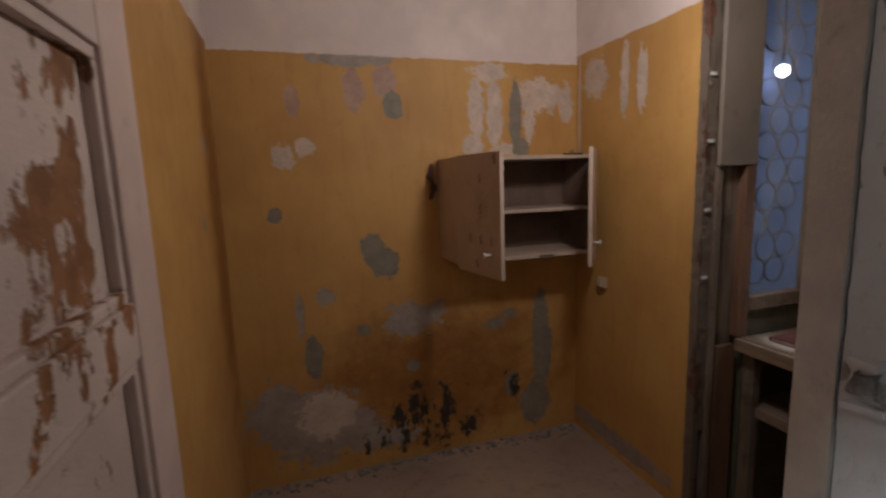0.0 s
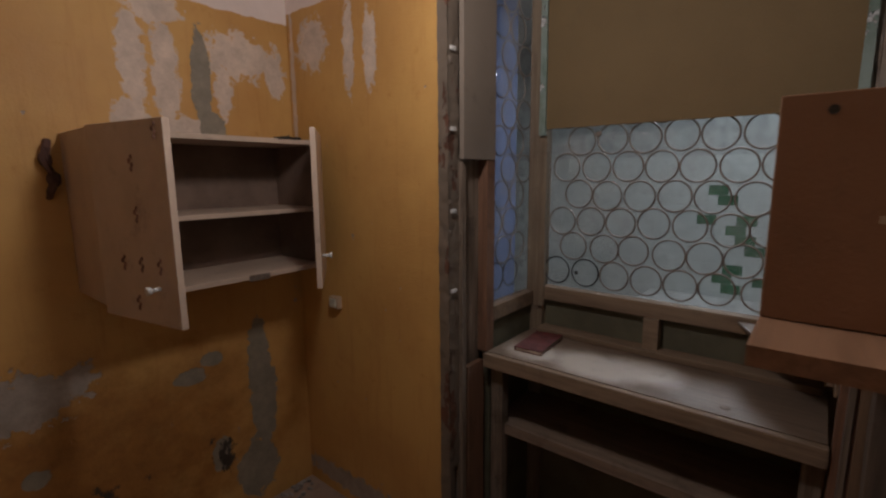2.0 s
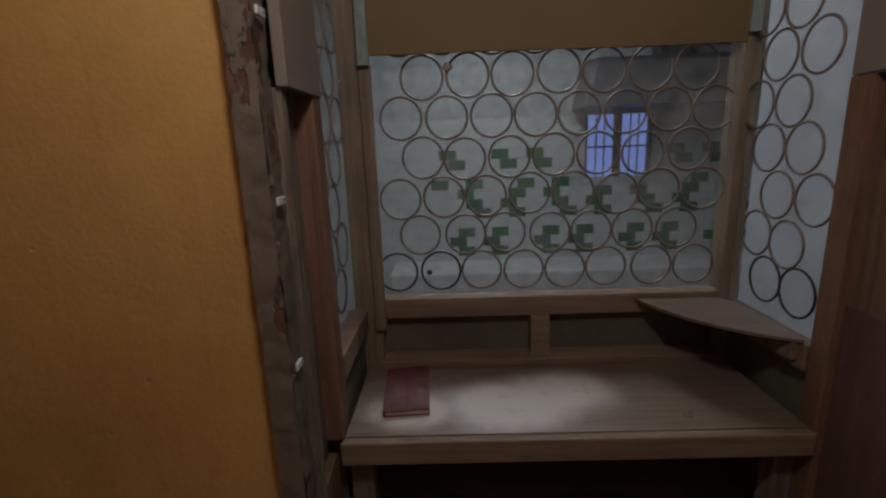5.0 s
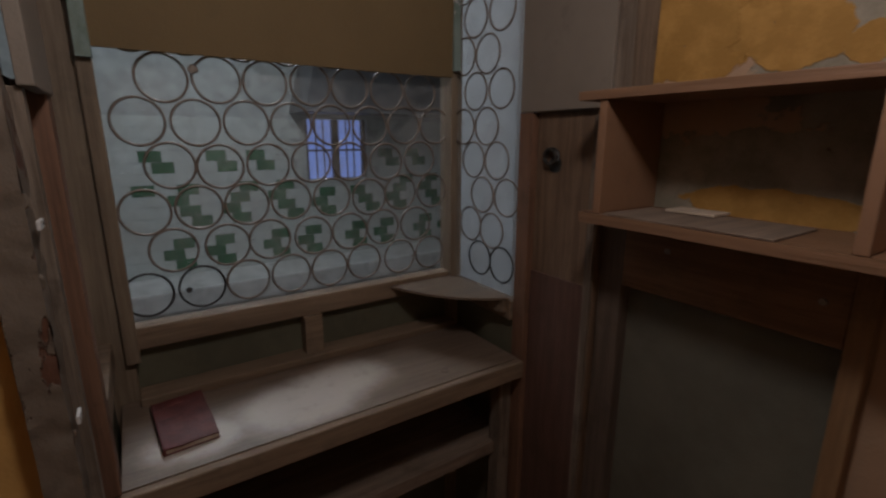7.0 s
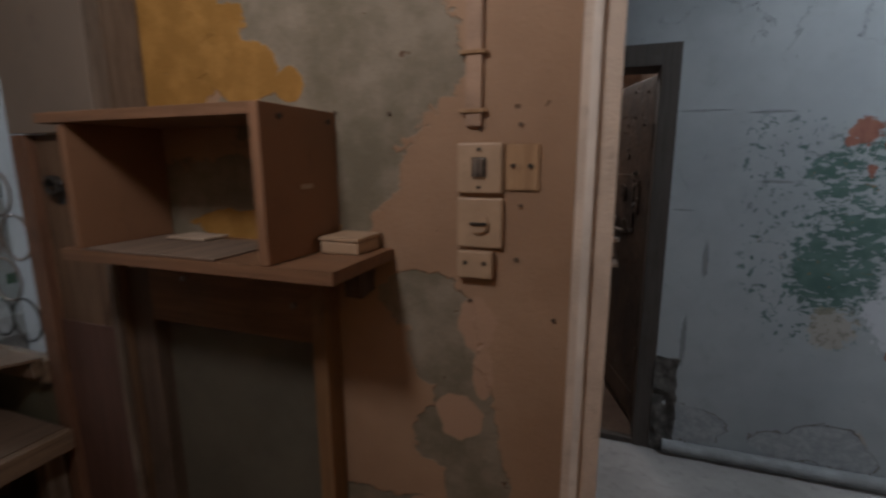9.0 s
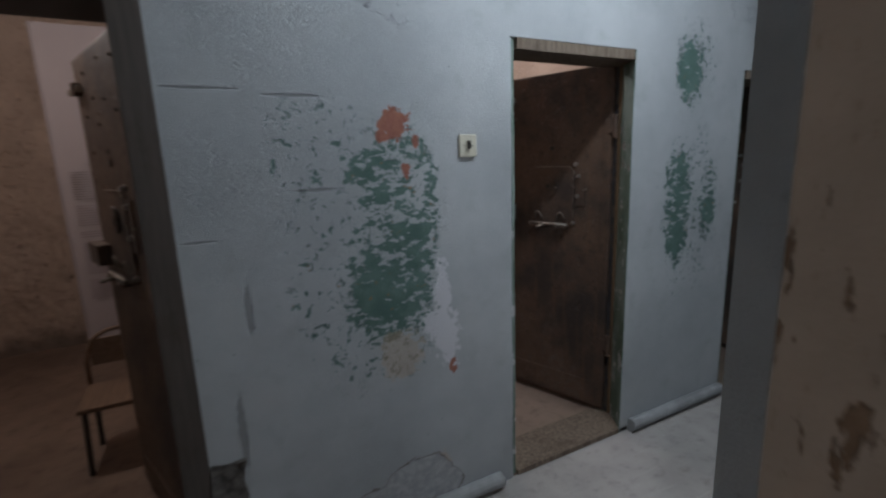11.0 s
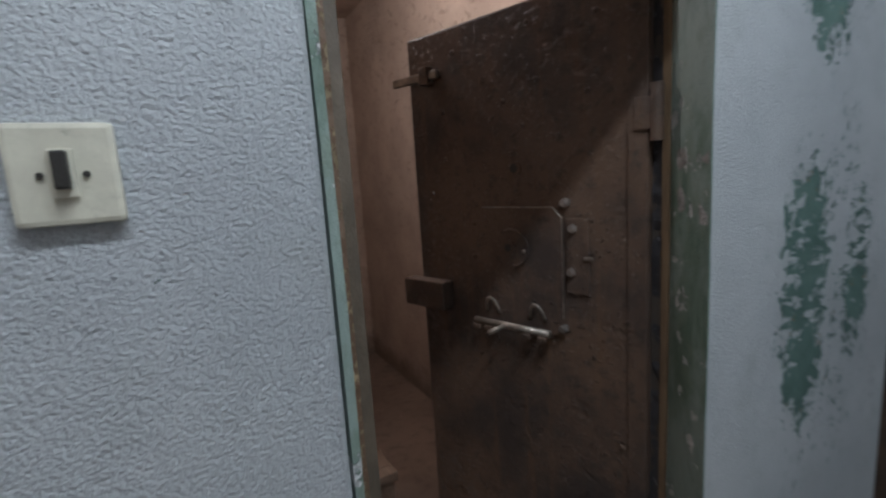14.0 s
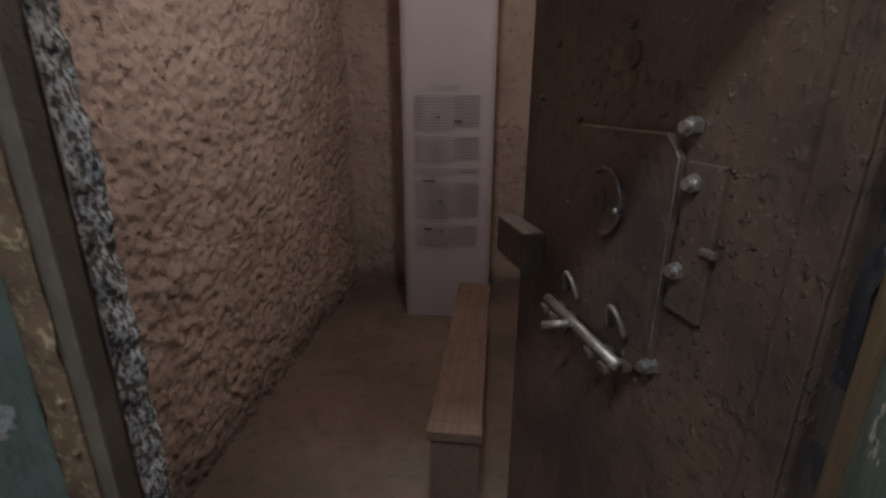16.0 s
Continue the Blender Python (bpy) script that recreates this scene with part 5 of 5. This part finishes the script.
cell_door = thing("cell_door", (HINGE.x, HINGE.y, 0.03), "heavy brown riveted cell door standing open with food hatch", "door", "cell doors")


def dpart(name, mat, u0, u1, n0, n1, z0, z1, bevel=0.0, parent=None, label="", rough=0.0):
    bm = box(B(), u0, u1, n0 * FRONT, n1 * FRONT, z0, z1, bevel, DOOR)
    if rough:
        rough_up(bm, rough, 20.0, 5)
    return part(name, bm, mat, parent or cell_door, label)


leafc = dpart("leaf", MAT_STEEL_DOOR, 0.0, 0.735, -0.055, 0.0, 0.045, 1.972, 0.006)
dpart("hinge_edge", MAT_STEEL_DOOR, 0.002, 0.045, 0.0, 0.006, 0.05, 1.965, 0.002, label="worn grey edge strip", rough=0.002)
dpart("kick_plate", MAT_STEEL_DOOR, 0.03, 0.71, 0.0, 0.006, 0.06, 0.20, 0.002)
dpart("bolt", MAT_STEEL, 0.60, 0.790, 0.004, 0.022, 1.838, 1.862, 0.003, label="sliding steel bolt")
dpart("bolt_keeper", MAT_STEEL_DOOR, 0.63, 0.665, 0.0, 0.030, 1.825, 1.875, 0.003)
lockb = dpart("lock_case", MAT_STEEL_DOOR, 0.60, 0.775, 0.0, 0.050, 1.135, 1.225, 0.006, label="heavy lock case")
u0, u1, z0, z1, c = 0.208, 0.490, 1.115, 1.458, 0.028
outline = [(u0, z0), (u1, z0), (u1, z1 - c), (u1 - c, z1), (u0 + c, z1), (u0, z1 - c)]
bm = B()
back = [bm.verts.new(on(u, 0.001, z)) for u, z in outline]
front = [bm.verts.new(on(u, 0.011, z)) for u, z in outline]
bm.faces.new(back)
bm.faces.new(front[::-1])
for i in range(len(outline)):
    j = (i + 1) % len(outline)
    bm.faces.new((back[i], front[i], front[j], back[j]))
bmesh.ops.bevel(bm, geom=[e for e in bm.edges], offset=0.002, segments=2, affect="EDGES")
hatch = part("food_hatch", bm, MAT_STEEL_DOOR, cell_door, "closed food hatch plate")
# light caught by the hatch edge, modelled as a thin bright bar
rim = [on(u, 0.011, z) for u, z in ((u0 + 0.002, z0 + 0.05), (u0 + 0.002, z1 - c), (u0 + c, z1 - 0.002), (u1 - c, z1 - 0.002))]
part("hatch_rim", hose(B(), rim, 0.0022, 6), MAT_STEEL, hatch, "thin bright bar for light on the hatch edge")
bm = rod(B(), on(0.358, 0.011, 1.345), on(0.358, 0.019, 1.345), 0.050, 28)
part("eye_disc", bm, MAT_STEEL_DOOR, hatch)
cover = [on(0.358 + 0.051 * math.cos(k), 0.020, 1.345 + 0.051 * math.sin(k)) for k in (math.pi * (0.35 + i / 14) for i in range(17))]
part("eye_cover_rim", hose(B(), cover, 0.0042), MAT_STEEL_DOOR, hatch, "half-round rim of the eye cover", True)
part("eye_ring", rod(B(), on(0.368, 0.018, 1.345), on(0.368, 0.024, 1.345), 0.022, 20), MAT_STEEL_DOOR, hatch)
part("eye_hole", rod(B(), on(0.368, 0.0235, 1.345), on(0.368, 0.0245, 1.345), 0.011, 16), MAT_BLACK, hatch)
part("disc_stud", ball(B(), on(0.318, 0.02, 1.338), 0.006, 8), MAT_STEEL, hatch)
for uu, zz in ((0.201, 1.468), (0.181, 1.403), (0.186, 1.291), (0.211, 1.137)):
    n = part("bolt_head", rod(B(), on(uu, 0.0, zz), on(uu, 0.014, zz), 0.012, 6), MAT_NUT, cell_door, "bright hexagonal nut")
    part("thread", rod(B(), on(uu, 0.014, zz), on(uu, 0.022, zz), 0.0075, 10), MAT_NUT, n)
dpart("strike_plate", MAT_STEEL_DOOR, 0.140, 0.200, 0.0, 0.008, 1.235, 1.428, 0.002)
dpart("strike_hook", MAT_STEEL, 0.128, 0.150, 0.006, 0.014, 1.325, 1.333, 0.001)
part("sliding_latch", rod(B(), on(0.235, 0.040, 1.126), on(0.482, 0.040, 1.126), 0.010, 12), MAT_STEEL, hatch, "worn steel latch bar", True)
bm = rod(B(), on(0.375, 0.045, 1.126), on(0.402, 0.085, 1.112), 0.0075, 10)
part("latch_grip", bm, MAT_STEEL, hatch, "", True)
for uu in (0.255, 0.300, 0.43, 0.47):
    part("latch_keeper", box(B(), uu - 0.012, uu + 0.012, 0.008 * FRONT, 0.055 * FRONT, 1.105, 1.118, 0.003, DOOR), MAT_STEEL_DOOR, hatch)
for uu in (0.285, 0.434):
    pts = [on(uu + 0.022 * math.cos(a), 0.014 + 0.014 * math.sin(a), 1.15 + 0.045 * math.sin(a)) for a in (i * math.pi / 10 for i in range(11))]
    part("hatch_handle", hose(B(), pts, 0.005), MAT_STEEL, hatch, "", True)
part("peephole", rod(B(), on(0.351, 0.0, 1.56), on(0.351, 0.006, 1.56), 0.020, 20), MAT_STEEL_DOOR, cell_door)
part("peephole_glass", rod(B(), on(0.351, 0.0055, 1.56), on(0.351, 0.0065, 1.56), 0.012, 16), MAT_BLACK, cell_door)
rnd = random.Random(12)
for uu, zz in ((0.49, 1.465), (0.50, 1.41), (0.505, 1.31), (0.495, 1.12), (0.14, 1.73), (0.36, 1.60), (0.38, 1.74), (0.45, 1.80), (0.60, 1.74), (0.28, 1.78), (0.55, 1.90), (0.3, 1.92), (0.12, 1.90), (0.42, 1.70), (0.06, 0.85), (0.66, 0.4), (0.4, 0.25), (0.15, 0.33), (0.6, 1.6), (0.66, 1.5)):
    part("rivet", ball(B(), on(uu, 0.001, zz), 0.0075, 8), MAT_STEEL_DOOR, cell_door)
for zz in (0.45, 1.66):
    part("hinge", rod(B(), on(-0.018, 0.006, zz - 0.06), on(-0.018, 0.006, zz + 0.06), 0.014, 12), MAT_STEEL_DOOR, cell_door)
    dpart("hinge_strap", MAT_STEEL_DOOR, -0.012, 0.03, 0.0, 0.012, zz - 0.035, zz + 0.035, 0.003)
for dx in (2.11, -1.55, -3.07):
    copy_thing(cell_door, Matrix.Translation((HINGE.x + dx, HINGE.y, 0.03)))

# end of the corridor
endd = tagged(thing("end_door", (-6.650, -1.03, 0), "dark brown steel door closing the corridor", "door"), kind="structure")
EY0, EY1 = -1.385, -0.665
part("leaf", box(B(), -6.698, -6.640, EY0, EY1, 0.02, 2.18, 0.004), MAT_STEEL_DOOR, endd)
part("jamb", box(B(), -6.698, -6.610, EY0 - 0.045, EY0 - 0.002, 0, 2.288, 0.005), MAT_DARK_FRAME, endd)
part("jamb", box(B(), -6.698, -6.610, EY1 + 0.002, EY1 + 0.052, 0, 2.181, 0.005), MAT_DARK_FRAME, endd)
part("head", box(B(), -6.698, -6.600, EY0, EY1 + 0.26, 2.29, 2.385, 0.005), MAT_HALL_LIME, endd)
part("pier", box(B(), -6.698, -6.560, EY1 + 0.055, EY1 + 0.26, 0, 2.288, 0.006), MAT_HALL_LIME, endd)
part("lintel", rough_up(box(B(), -6.698, -6.615, EY0, EY1 + 0.052, 2.182, 2.288), 0.004, 9.0, 4), MAT_DARK_FRAME, endd)
part("label_plate", box(B(), -6.640, -6.634, EY1 - 0.20, EY1 - 0.05, 1.430, 1.468, 0.001), MAT_WHITE, endd, "small white plate")
for z in (1.06, 1.12):
    part("lock", rod(B(), (-6.640, EY1 - 0.09, z), (-6.625, EY1 - 0.09, z), 0.024, 14), MAT_STEEL, endd)
trans = tagged(thing("window_4", (-6.680, -0.9, 2.42), "dim transom window above the end door", "window"), kind="structure")
part("pane", box(B(), -6.696, -6.688, -1.42, -0.28, 2.48, 3.08), plain("dim_painted_pane", (0.27, 0.27, 0.245), 0.5), trans)
part("sill", box(B(), -6.698, -6.620, -1.43, -0.26, 2.40, 2.46, 0.004), MAT_DARK_FRAME, trans)
for y in (-1.41, -1.13, -0.55):
    part("mullion", box(B(), -6.698, -6.660, y - 0.022, y + 0.022, 2.461, 3.10, 0.003), MAT_DARK_FRAME, trans)
skt = box(B(), -6.6, -0.7, -0.275, -0.251, 0.0, 0.10, 0.004)
setting("baseboard_north", skt, MAT_HALL_LIME, "pale plaster skirting along the corridor", "baseboard")
# assumed fitting for the first unseen corridor light
tube = thing("corridor_lamp", (-1.30, -0.62, 3.06), "assumed lit tube on the corridor ceiling, out of view", "lamp")
part("housing", box(B(), -1.93, -0.67, -0.665, -0.575, 3.075, 3.119, 0.006), MAT_WHITE, tube)
part("tube", rod(B(), (-1.89, -0.62, 3.06), (-0.71, -0.62, 3.06), 0.013, 14), MAT_TUBE, tube, "", True)


# ---- cells ----
def bench(x, y0, y1, z, w):
    b = thing("bench", (x, (y0 + y1) / 2, 0.012), "narrow brown wooden bench on the cell floor", "bench", "cell benches")
    part("seat", box(B(), x - w / 2, x + w / 2, y0 + 0.13, y1 - 0.06, z - 0.035, z, 0.004), MAT_BENCH, b)
    part("end_cap", box(B(), x - w / 2 - 0.004, x + w / 2 + 0.004, y0, y0 + 0.128, z - 0.037, z + 0.001, 0.004), MAT_BENCH, b)
    part("end_cap", box(B(), x - w / 2 - 0.004, x + w / 2 + 0.004, y1 - 0.058, y1, z - 0.037, z + 0.001, 0.004), MAT_BENCH, b)
    part("stretcher", box(B(), x - w / 2 + 0.03, x + w / 2 - 0.03, y0 + 0.02, y1 - 0.02, z - 0.10, z - 0.038, 0.003), MAT_BENCH, b)
    for yy in (y0 + 0.02, y1 - 0.055):
        part("leg", box(B(), x - w / 2 + 0.006, x + w / 2 - 0.006, yy, yy + 0.035, 0.012, z - 0.038, 0.003), MAT_BENCH, b)
    return b


bench(-1.43, -3.84, -2.485, 0.42, 0.185)


def banner(x0, x1, y, top, base):
    b = thing("text_banner", ((x0 + x1) / 2, y, base), "tall white exhibition banner with small printed text", "banner", "cell banners")
    n = 14
    bm = B()
    rows = [[bm.verts.new((x0 + (x1 - x0) * i / n, y + d + 0.010 * math.sin(i * 0.55) + 0.006 * noise.noise((i, j, 1)), base + (top - base) * j / 12)) for i in range(n + 1)] for d in (0, -0.003) for j in range(13)]
    fr, bk = rows[:13], rows[13:]
    for a in (fr, bk):
        for j in range(12):
            for i in range(n):
                f = (a[j][i], a[j][i + 1], a[j + 1][i + 1], a[j + 1][i])
                bm.faces.new(f if a is fr else f[::-1])
    for j in range(12):
        bm.faces.new((fr[j][0], fr[j + 1][0], bk[j + 1][0], bk[j][0]))
        bm.faces.new((fr[j][n], bk[j][n], bk[j + 1][n], fr[j + 1][n]))
    sheet = part("sheet", bm, MAT_BANNER, b, "", True)
    part("foot", box(B(), x0 + 0.03, x1 - 0.03, y - 0.09, y - 0.02, base, base + 0.04, 0.004), MAT_STEEL, b)
    part("pole", rod(B(), ((x0 + x1) / 2, y - 0.04, base + 0.03), ((x0 + x1) / 2, y - 0.04, top - 0.01), 0.010, 10), MAT_STEEL, b)
    lx, w = x1 - 0.08, (x1 - x0) - 0.16
    rnd = random.Random(3)
    z = 1.60
    lines = B()
    for block, count in ((0, 1), (1, 12), (2, 9), (3, 3), (4, 14), (5, 9)):
        z -= 0.035
        for k in range(count):
            l = w * (0.42 if block == 0 else (1.0 if k < count - 1 else 0.55)) * rnd.uniform(0.96, 1.0)
            start = lx - (w * 0.25 if block == 0 and k == 0 else 0)
            at, end = start, start - l
            i = int(round((start - x0) / (x1 - x0) * n))
            box(lines, end, at, y + 0.0172, y + 0.0184, z - 0.0026, z + 0.0026)
            z -= 0.0180
    part("printed_text", lines, MAT_INK, sheet, "rows of small grey print")
    for xx, zz, l in ((0.36, 1.385, 0.02), (0.66, 1.36, 0.05), (0.22, 0.985, 0.08), (0.40, 0.85, 0.02), (0.20, 0.66, 0.05), (0.42, 0.645, 0.02)):
        cx = x1 - 0.08 - xx * w
        part("dark_word", box(B(), cx - l / 2, cx + l / 2, y + 0.0187, y + 0.0200, zz - 0.006, zz + 0.006), MAT_INK_DARK, sheet, "darker printed words")
    return b


bn2 = banner(-1.51, -0.93, -4.19, 2.55, 0.012)
copy_thing(bn2, Matrix.Translation((0.72, -4.19, 0.012)))
def cell_chair(x, y, seat, width):
    """A plain chair with a bent pale backrest and dark legs."""
    c = thing("chair", (x, y, 0.012), "small pale wooden chair with dark legs in the cell", "chair")
    h = width / 2
    part("seat", box(B(), x - h, x + h, y - h, y + h, seat - 0.025, seat, 0.006), MAT_BENCH, c)
    for dx in (-h + 0.015, h - 0.015):
        for dy in (-h + 0.015, h - 0.015):
            part("leg", rod(B(), (x + dx, y + dy, 0.012), (x + dx * 0.92, y + dy * 0.92, seat - 0.025), 0.013, 10), MAT_BLACK, c, "dark leg")
    bow = [(x - h * 0.95 * math.cos(k), y - h - 0.02 * math.sin(k), seat - 0.02 + 0.31 * math.sin(k) ** 0.45) for k in (i * math.pi / 16 for i in range(17))]
    part("back_bow", hose(B(), bow, 0.012), MAT_BENCH, c, "bent wooden bow", True)
    part("backrest", box(B(), x - h * 0.8, x + h * 0.8, y - h - 0.016, y - h - 0.004, seat + 0.10, seat + 0.25, 0.004), MAT_BENCH, c)


cell_chair(0.605, -2.66, 0.375, 0.33)
for x, y in ((-1.455, -2.75), (0.95, -2.7)):
    b = thing("cell_lamp", (x, y, 2.6), "lit bare bulb under the cell ceiling", "lamp", "cell lamps")
    part("socket", rod(B(), (x, y, 2.645), (x, y, 2.85), 0.018, 12), MAT_BLACK, b)
    part("bulb", ball(B(), (x, y, 2.66 + 0.0), 0.030, 12), MAT_WARM_BULB, b, "", True)
b = thing("room_lamp", (0.95, 1.10, 2.22), "lit bare bulb hanging from the room ceiling", "lamp")
part("cable", rod(B(), (0.95, 1.10, 2.32), (0.95, 1.10, 3.06), 0.004, 8), MAT_BLACK, b)
part("socket", rod(B(), (0.95, 1.10, 2.27), (0.95, 1.10, 2.33), 0.018, 12), MAT_BLACK, b)
part("bulb", ball(B(), (0.95, 1.10, 2.25), 0.030, 12), MAT_WARM_BULB, b, "", True)

# ---- tiled washroom behind the ringed window ----
setting("floor_washroom", box(B(), 2.105, 5.0, -2.6, 3.4, -0.05, 0.0), MAT_HALL_FLOOR, "grey washroom floor", "floor")
bm = B()
box(bm, 4.905, 5.05, -2.6, -0.56, -0.05, 2.9)
box(bm, 4.905, 5.05, 0.02, 3.4, -0.05, 2.9)
box(bm, 4.905, 5.05, -0.56, 0.02, -0.05, 1.17)
box(bm, 4.905, 5.05, -0.56, 0.02, 1.70, 2.9)
tile_wall = setting("wall_washroom_tiled", bm, MAT_GROUT, "white washroom wall with a green tile ornament", "wall")
bm = B()
box(bm, 1.76, 5.05, 3.4, 3.5, -0.05, 2.9)
box(bm, 1.76, 5.05, -2.7, -2.6, -0.05, 2.9)
box(bm, 1.66, 1.76, 1.62, 3.5, -0.05, 2.9)
box(bm, 1.765, 1.86, -2.7, 0.33, -0.05, 2.9)
box(bm, 1.76, 2.11, 1.47, 1.48, 2.9, 3.1)
setting("wall_washroom", bm, MAT_HALL_LIME, "pale limewashed washroom walls", "wall")
# added wall behind the narrow window, its colour carries the blue light
setting("wall_washroom_partition", box(B(), 1.76, 3.3, 2.25, 2.35, -0.05, 2.9), MAT_BLUE_GLOW_WALL, "added washroom wall with blue light put into its colour", "wall")
setting("ceiling_washroom", box(B(), 1.66, 5.05, -2.7, 3.5, 2.9, 3.0), MAT_LIME, "limewashed washroom ceiling", "ceiling")
wwin = tagged(thing("window_5", (4.95, -0.27, 1.17), "small barred window blue with dusk", "window"), kind="structure")
part("frame", box(B(), 4.94, 4.99, -0.56, -0.53, 1.17, 1.70, 0.003), MAT_FRAME, wwin)
part("frame", box(B(), 4.94, 4.99, -0.01, 0.02, 1.17, 1.70, 0.003), MAT_FRAME, wwin)
part("mullion", box(B(), 4.94, 4.99, -0.30, -0.24, 1.17, 1.70, 0.003), MAT_FRAME, wwin)
part("rail", box(B(), 4.95, 4.985, -0.53, -0.01, 1.42, 1.435, 0.002), MAT_FRAME, wwin)
for y in (-0.45, -0.38, -0.16, -0.09):
    part("bar", rod(B(), (4.965, y, 1.17), (4.965, y, 1.70), 0.007, 8), MAT_FRAME, wwin)
sky = box(B(), 5.045, 5.049, -0.60, 0.06, 1.12, 1.74)
tagged(setting("backdrop", sky, MAT_SKY, "blue dusk sky outside the window", "sky"))
hood = thing("extractor_hood", (4.6, -0.64, 1.72), "grey smoke-stained hood above the small window", "hood")
hb = B()
v = [hb.verts.new(p) for p in ((4.902, 0.15, 1.74), (4.902, -1.40, 1.74), (4.45, -1.40, 1.74), (4.45, 0.15, 1.74), (4.902, 0.05, 2.12), (4.902, -1.28, 2.12), (4.70, -1.22, 2.12), (4.70, -0.02, 2.12))]
for f in ((0, 1, 2, 3), (7, 6, 5, 4), (0, 4, 5, 1), (1, 5, 6, 2), (2, 6, 7, 3), (3, 7, 4, 0)):
    hb.faces.new([v[i] for i in f])
part("canopy", hb, MAT_HOOD, hood)
part("flue", box(B(), 4.75, 4.9, -0.75, -0.5, 2.121, 2.9, 0.004), MAT_HOOD, hood)
sink = thing("wash_trough", (4.6, -0.4, 0.0), "long white enamel wash trough against the tiles", "sink")
part("basin", box(B(), 4.45, 4.90, -1.5, 1.7, 0.30, 0.47, 0.02), MAT_WHITE, sink)
part("support", box(B(), 4.55, 4.89, -1.3, -1.1, 0.0, 0.30, 0.004), MAT_WHITE, sink)
part("support", box(B(), 4.55, 4.89, -0.1, 0.1, 0.0, 0.30, 0.004), MAT_WHITE, sink)
b = thing("washroom_lamp", (2.79, 2.14, 2.15), "bright bare bulb hanging by the added blue wall", "lamp")
part("bulb", ball(B(), (2.79, 2.14, 2.15), 0.036, 12), MAT_BULB, b, "", True)
part("arm", rod(B(), (2.79, 2.14, 2.20), (2.79, 2.14, 2.9), 0.006, 8), MAT_BLACK, b)
# fitting added for the unseen washroom light
tube2 = thing("ceiling_lamp", (3.5, 0.9, 2.85), "unseen tube added on the washroom ceiling", "lamp")
part("housing", box(B(), 2.8, 4.2, 0.85, 0.95, 2.862, 2.899, 0.005), MAT_WHITE, tube2)
part("tube", rod(B(), (2.85, 0.9, 2.848), (4.15, 0.9, 2.848), 0.012, 12), MAT_TUBE, tube2, "", True)

# ---- wall tiles last ----
TW, TH = 0.150, 0.085
mesh_of = {}
for key, mat in (("w", MAT_TILE_WHITE), ("g", MAT_TILE_GREEN)):
    me = finish(box(B(), -0.003, 0.004, -TW / 2 + 0.0015, TW / 2 - 0.0015, -TH / 2 + 0.0015, TH / 2 - 0.0015, 0.0012), "tile")
    me.materials.append(mat)
    mesh_of[key] = me
def ornament(row, col):
    """Stepped clusters of green tiles, eleven courses high, over a green stripe."""
    if row == 3:
        return True
    if not 6 <= row <= 16:
        return False
    start = {6: 1, 7: 0, 8: 1, 10: 3, 11: 2, 12: 2, 13: 3, 15: 1, 16: 0}.get(row)
    return start is not None and (2 * col + row % 2 + start) % 5 < 2


count = 0
joined = {"w": [], "g": []}
CORNERS = [(i, j, k) for i in (-1, 1) for j in (-1, 1) for k in (-1, 1)]
FACES = ((0, 1, 3, 2), (4, 6, 7, 5), (0, 4, 5, 1), (2, 3, 7, 6), (0, 2, 6, 4), (1, 5, 7, 3))
for row in range(20):
    z = 0.04 + row * TH
    for col in range(-16, 21):
        y = col * TW + (TW / 2 if row % 2 else 0)
        if -0.64 < y < 0.10 and z > 1.13:
            continue
        key = "g" if y < 1.32 and ornament(row, col) else "w"  # the ornament stops short of the corner
        if 3 <= row <= 17 and -1.42 < y < 1.36 and count < 290:
            o = new("tile", mesh_of[key])
            o.parent = tile_wall
            o.location = (4.902, y, z)
            count += 1
        else:
            joined[key].append((4.9025, y, z, 0.0035, TW / 2 - 0.0015))
    for col in range(19):  # tiled side wall, seen through the narrow window
        x = 1.97 + col * TW + (TW / 2 if row % 2 else 0)
        joined["g" if ornament(row, col) else "w"].append((x, -2.6005, z, TW / 2 - 0.0015, 0.0035))
for key, mat, label in (("w", MAT_TILE_WHITE, "white tiles"), ("g", MAT_TILE_GREEN, "green tiles")):
    verts = [(x + i * hx, y + j * hy, z + k * (TH / 2 - 0.0015)) for x, y, z, hx, hy in joined[key] for i, j, k in CORNERS]
    faces = [tuple(8 * n + c for c in f) for n in range(len(joined[key])) for f in FACES]
    me = bpy.data.meshes.new("far_tiles")
    me.from_pydata(verts, [], faces)
    me.materials.append(mat)
    far = tagged(new("far_tiles", me), label, kind="stuff")
    far.parent = tile_wall
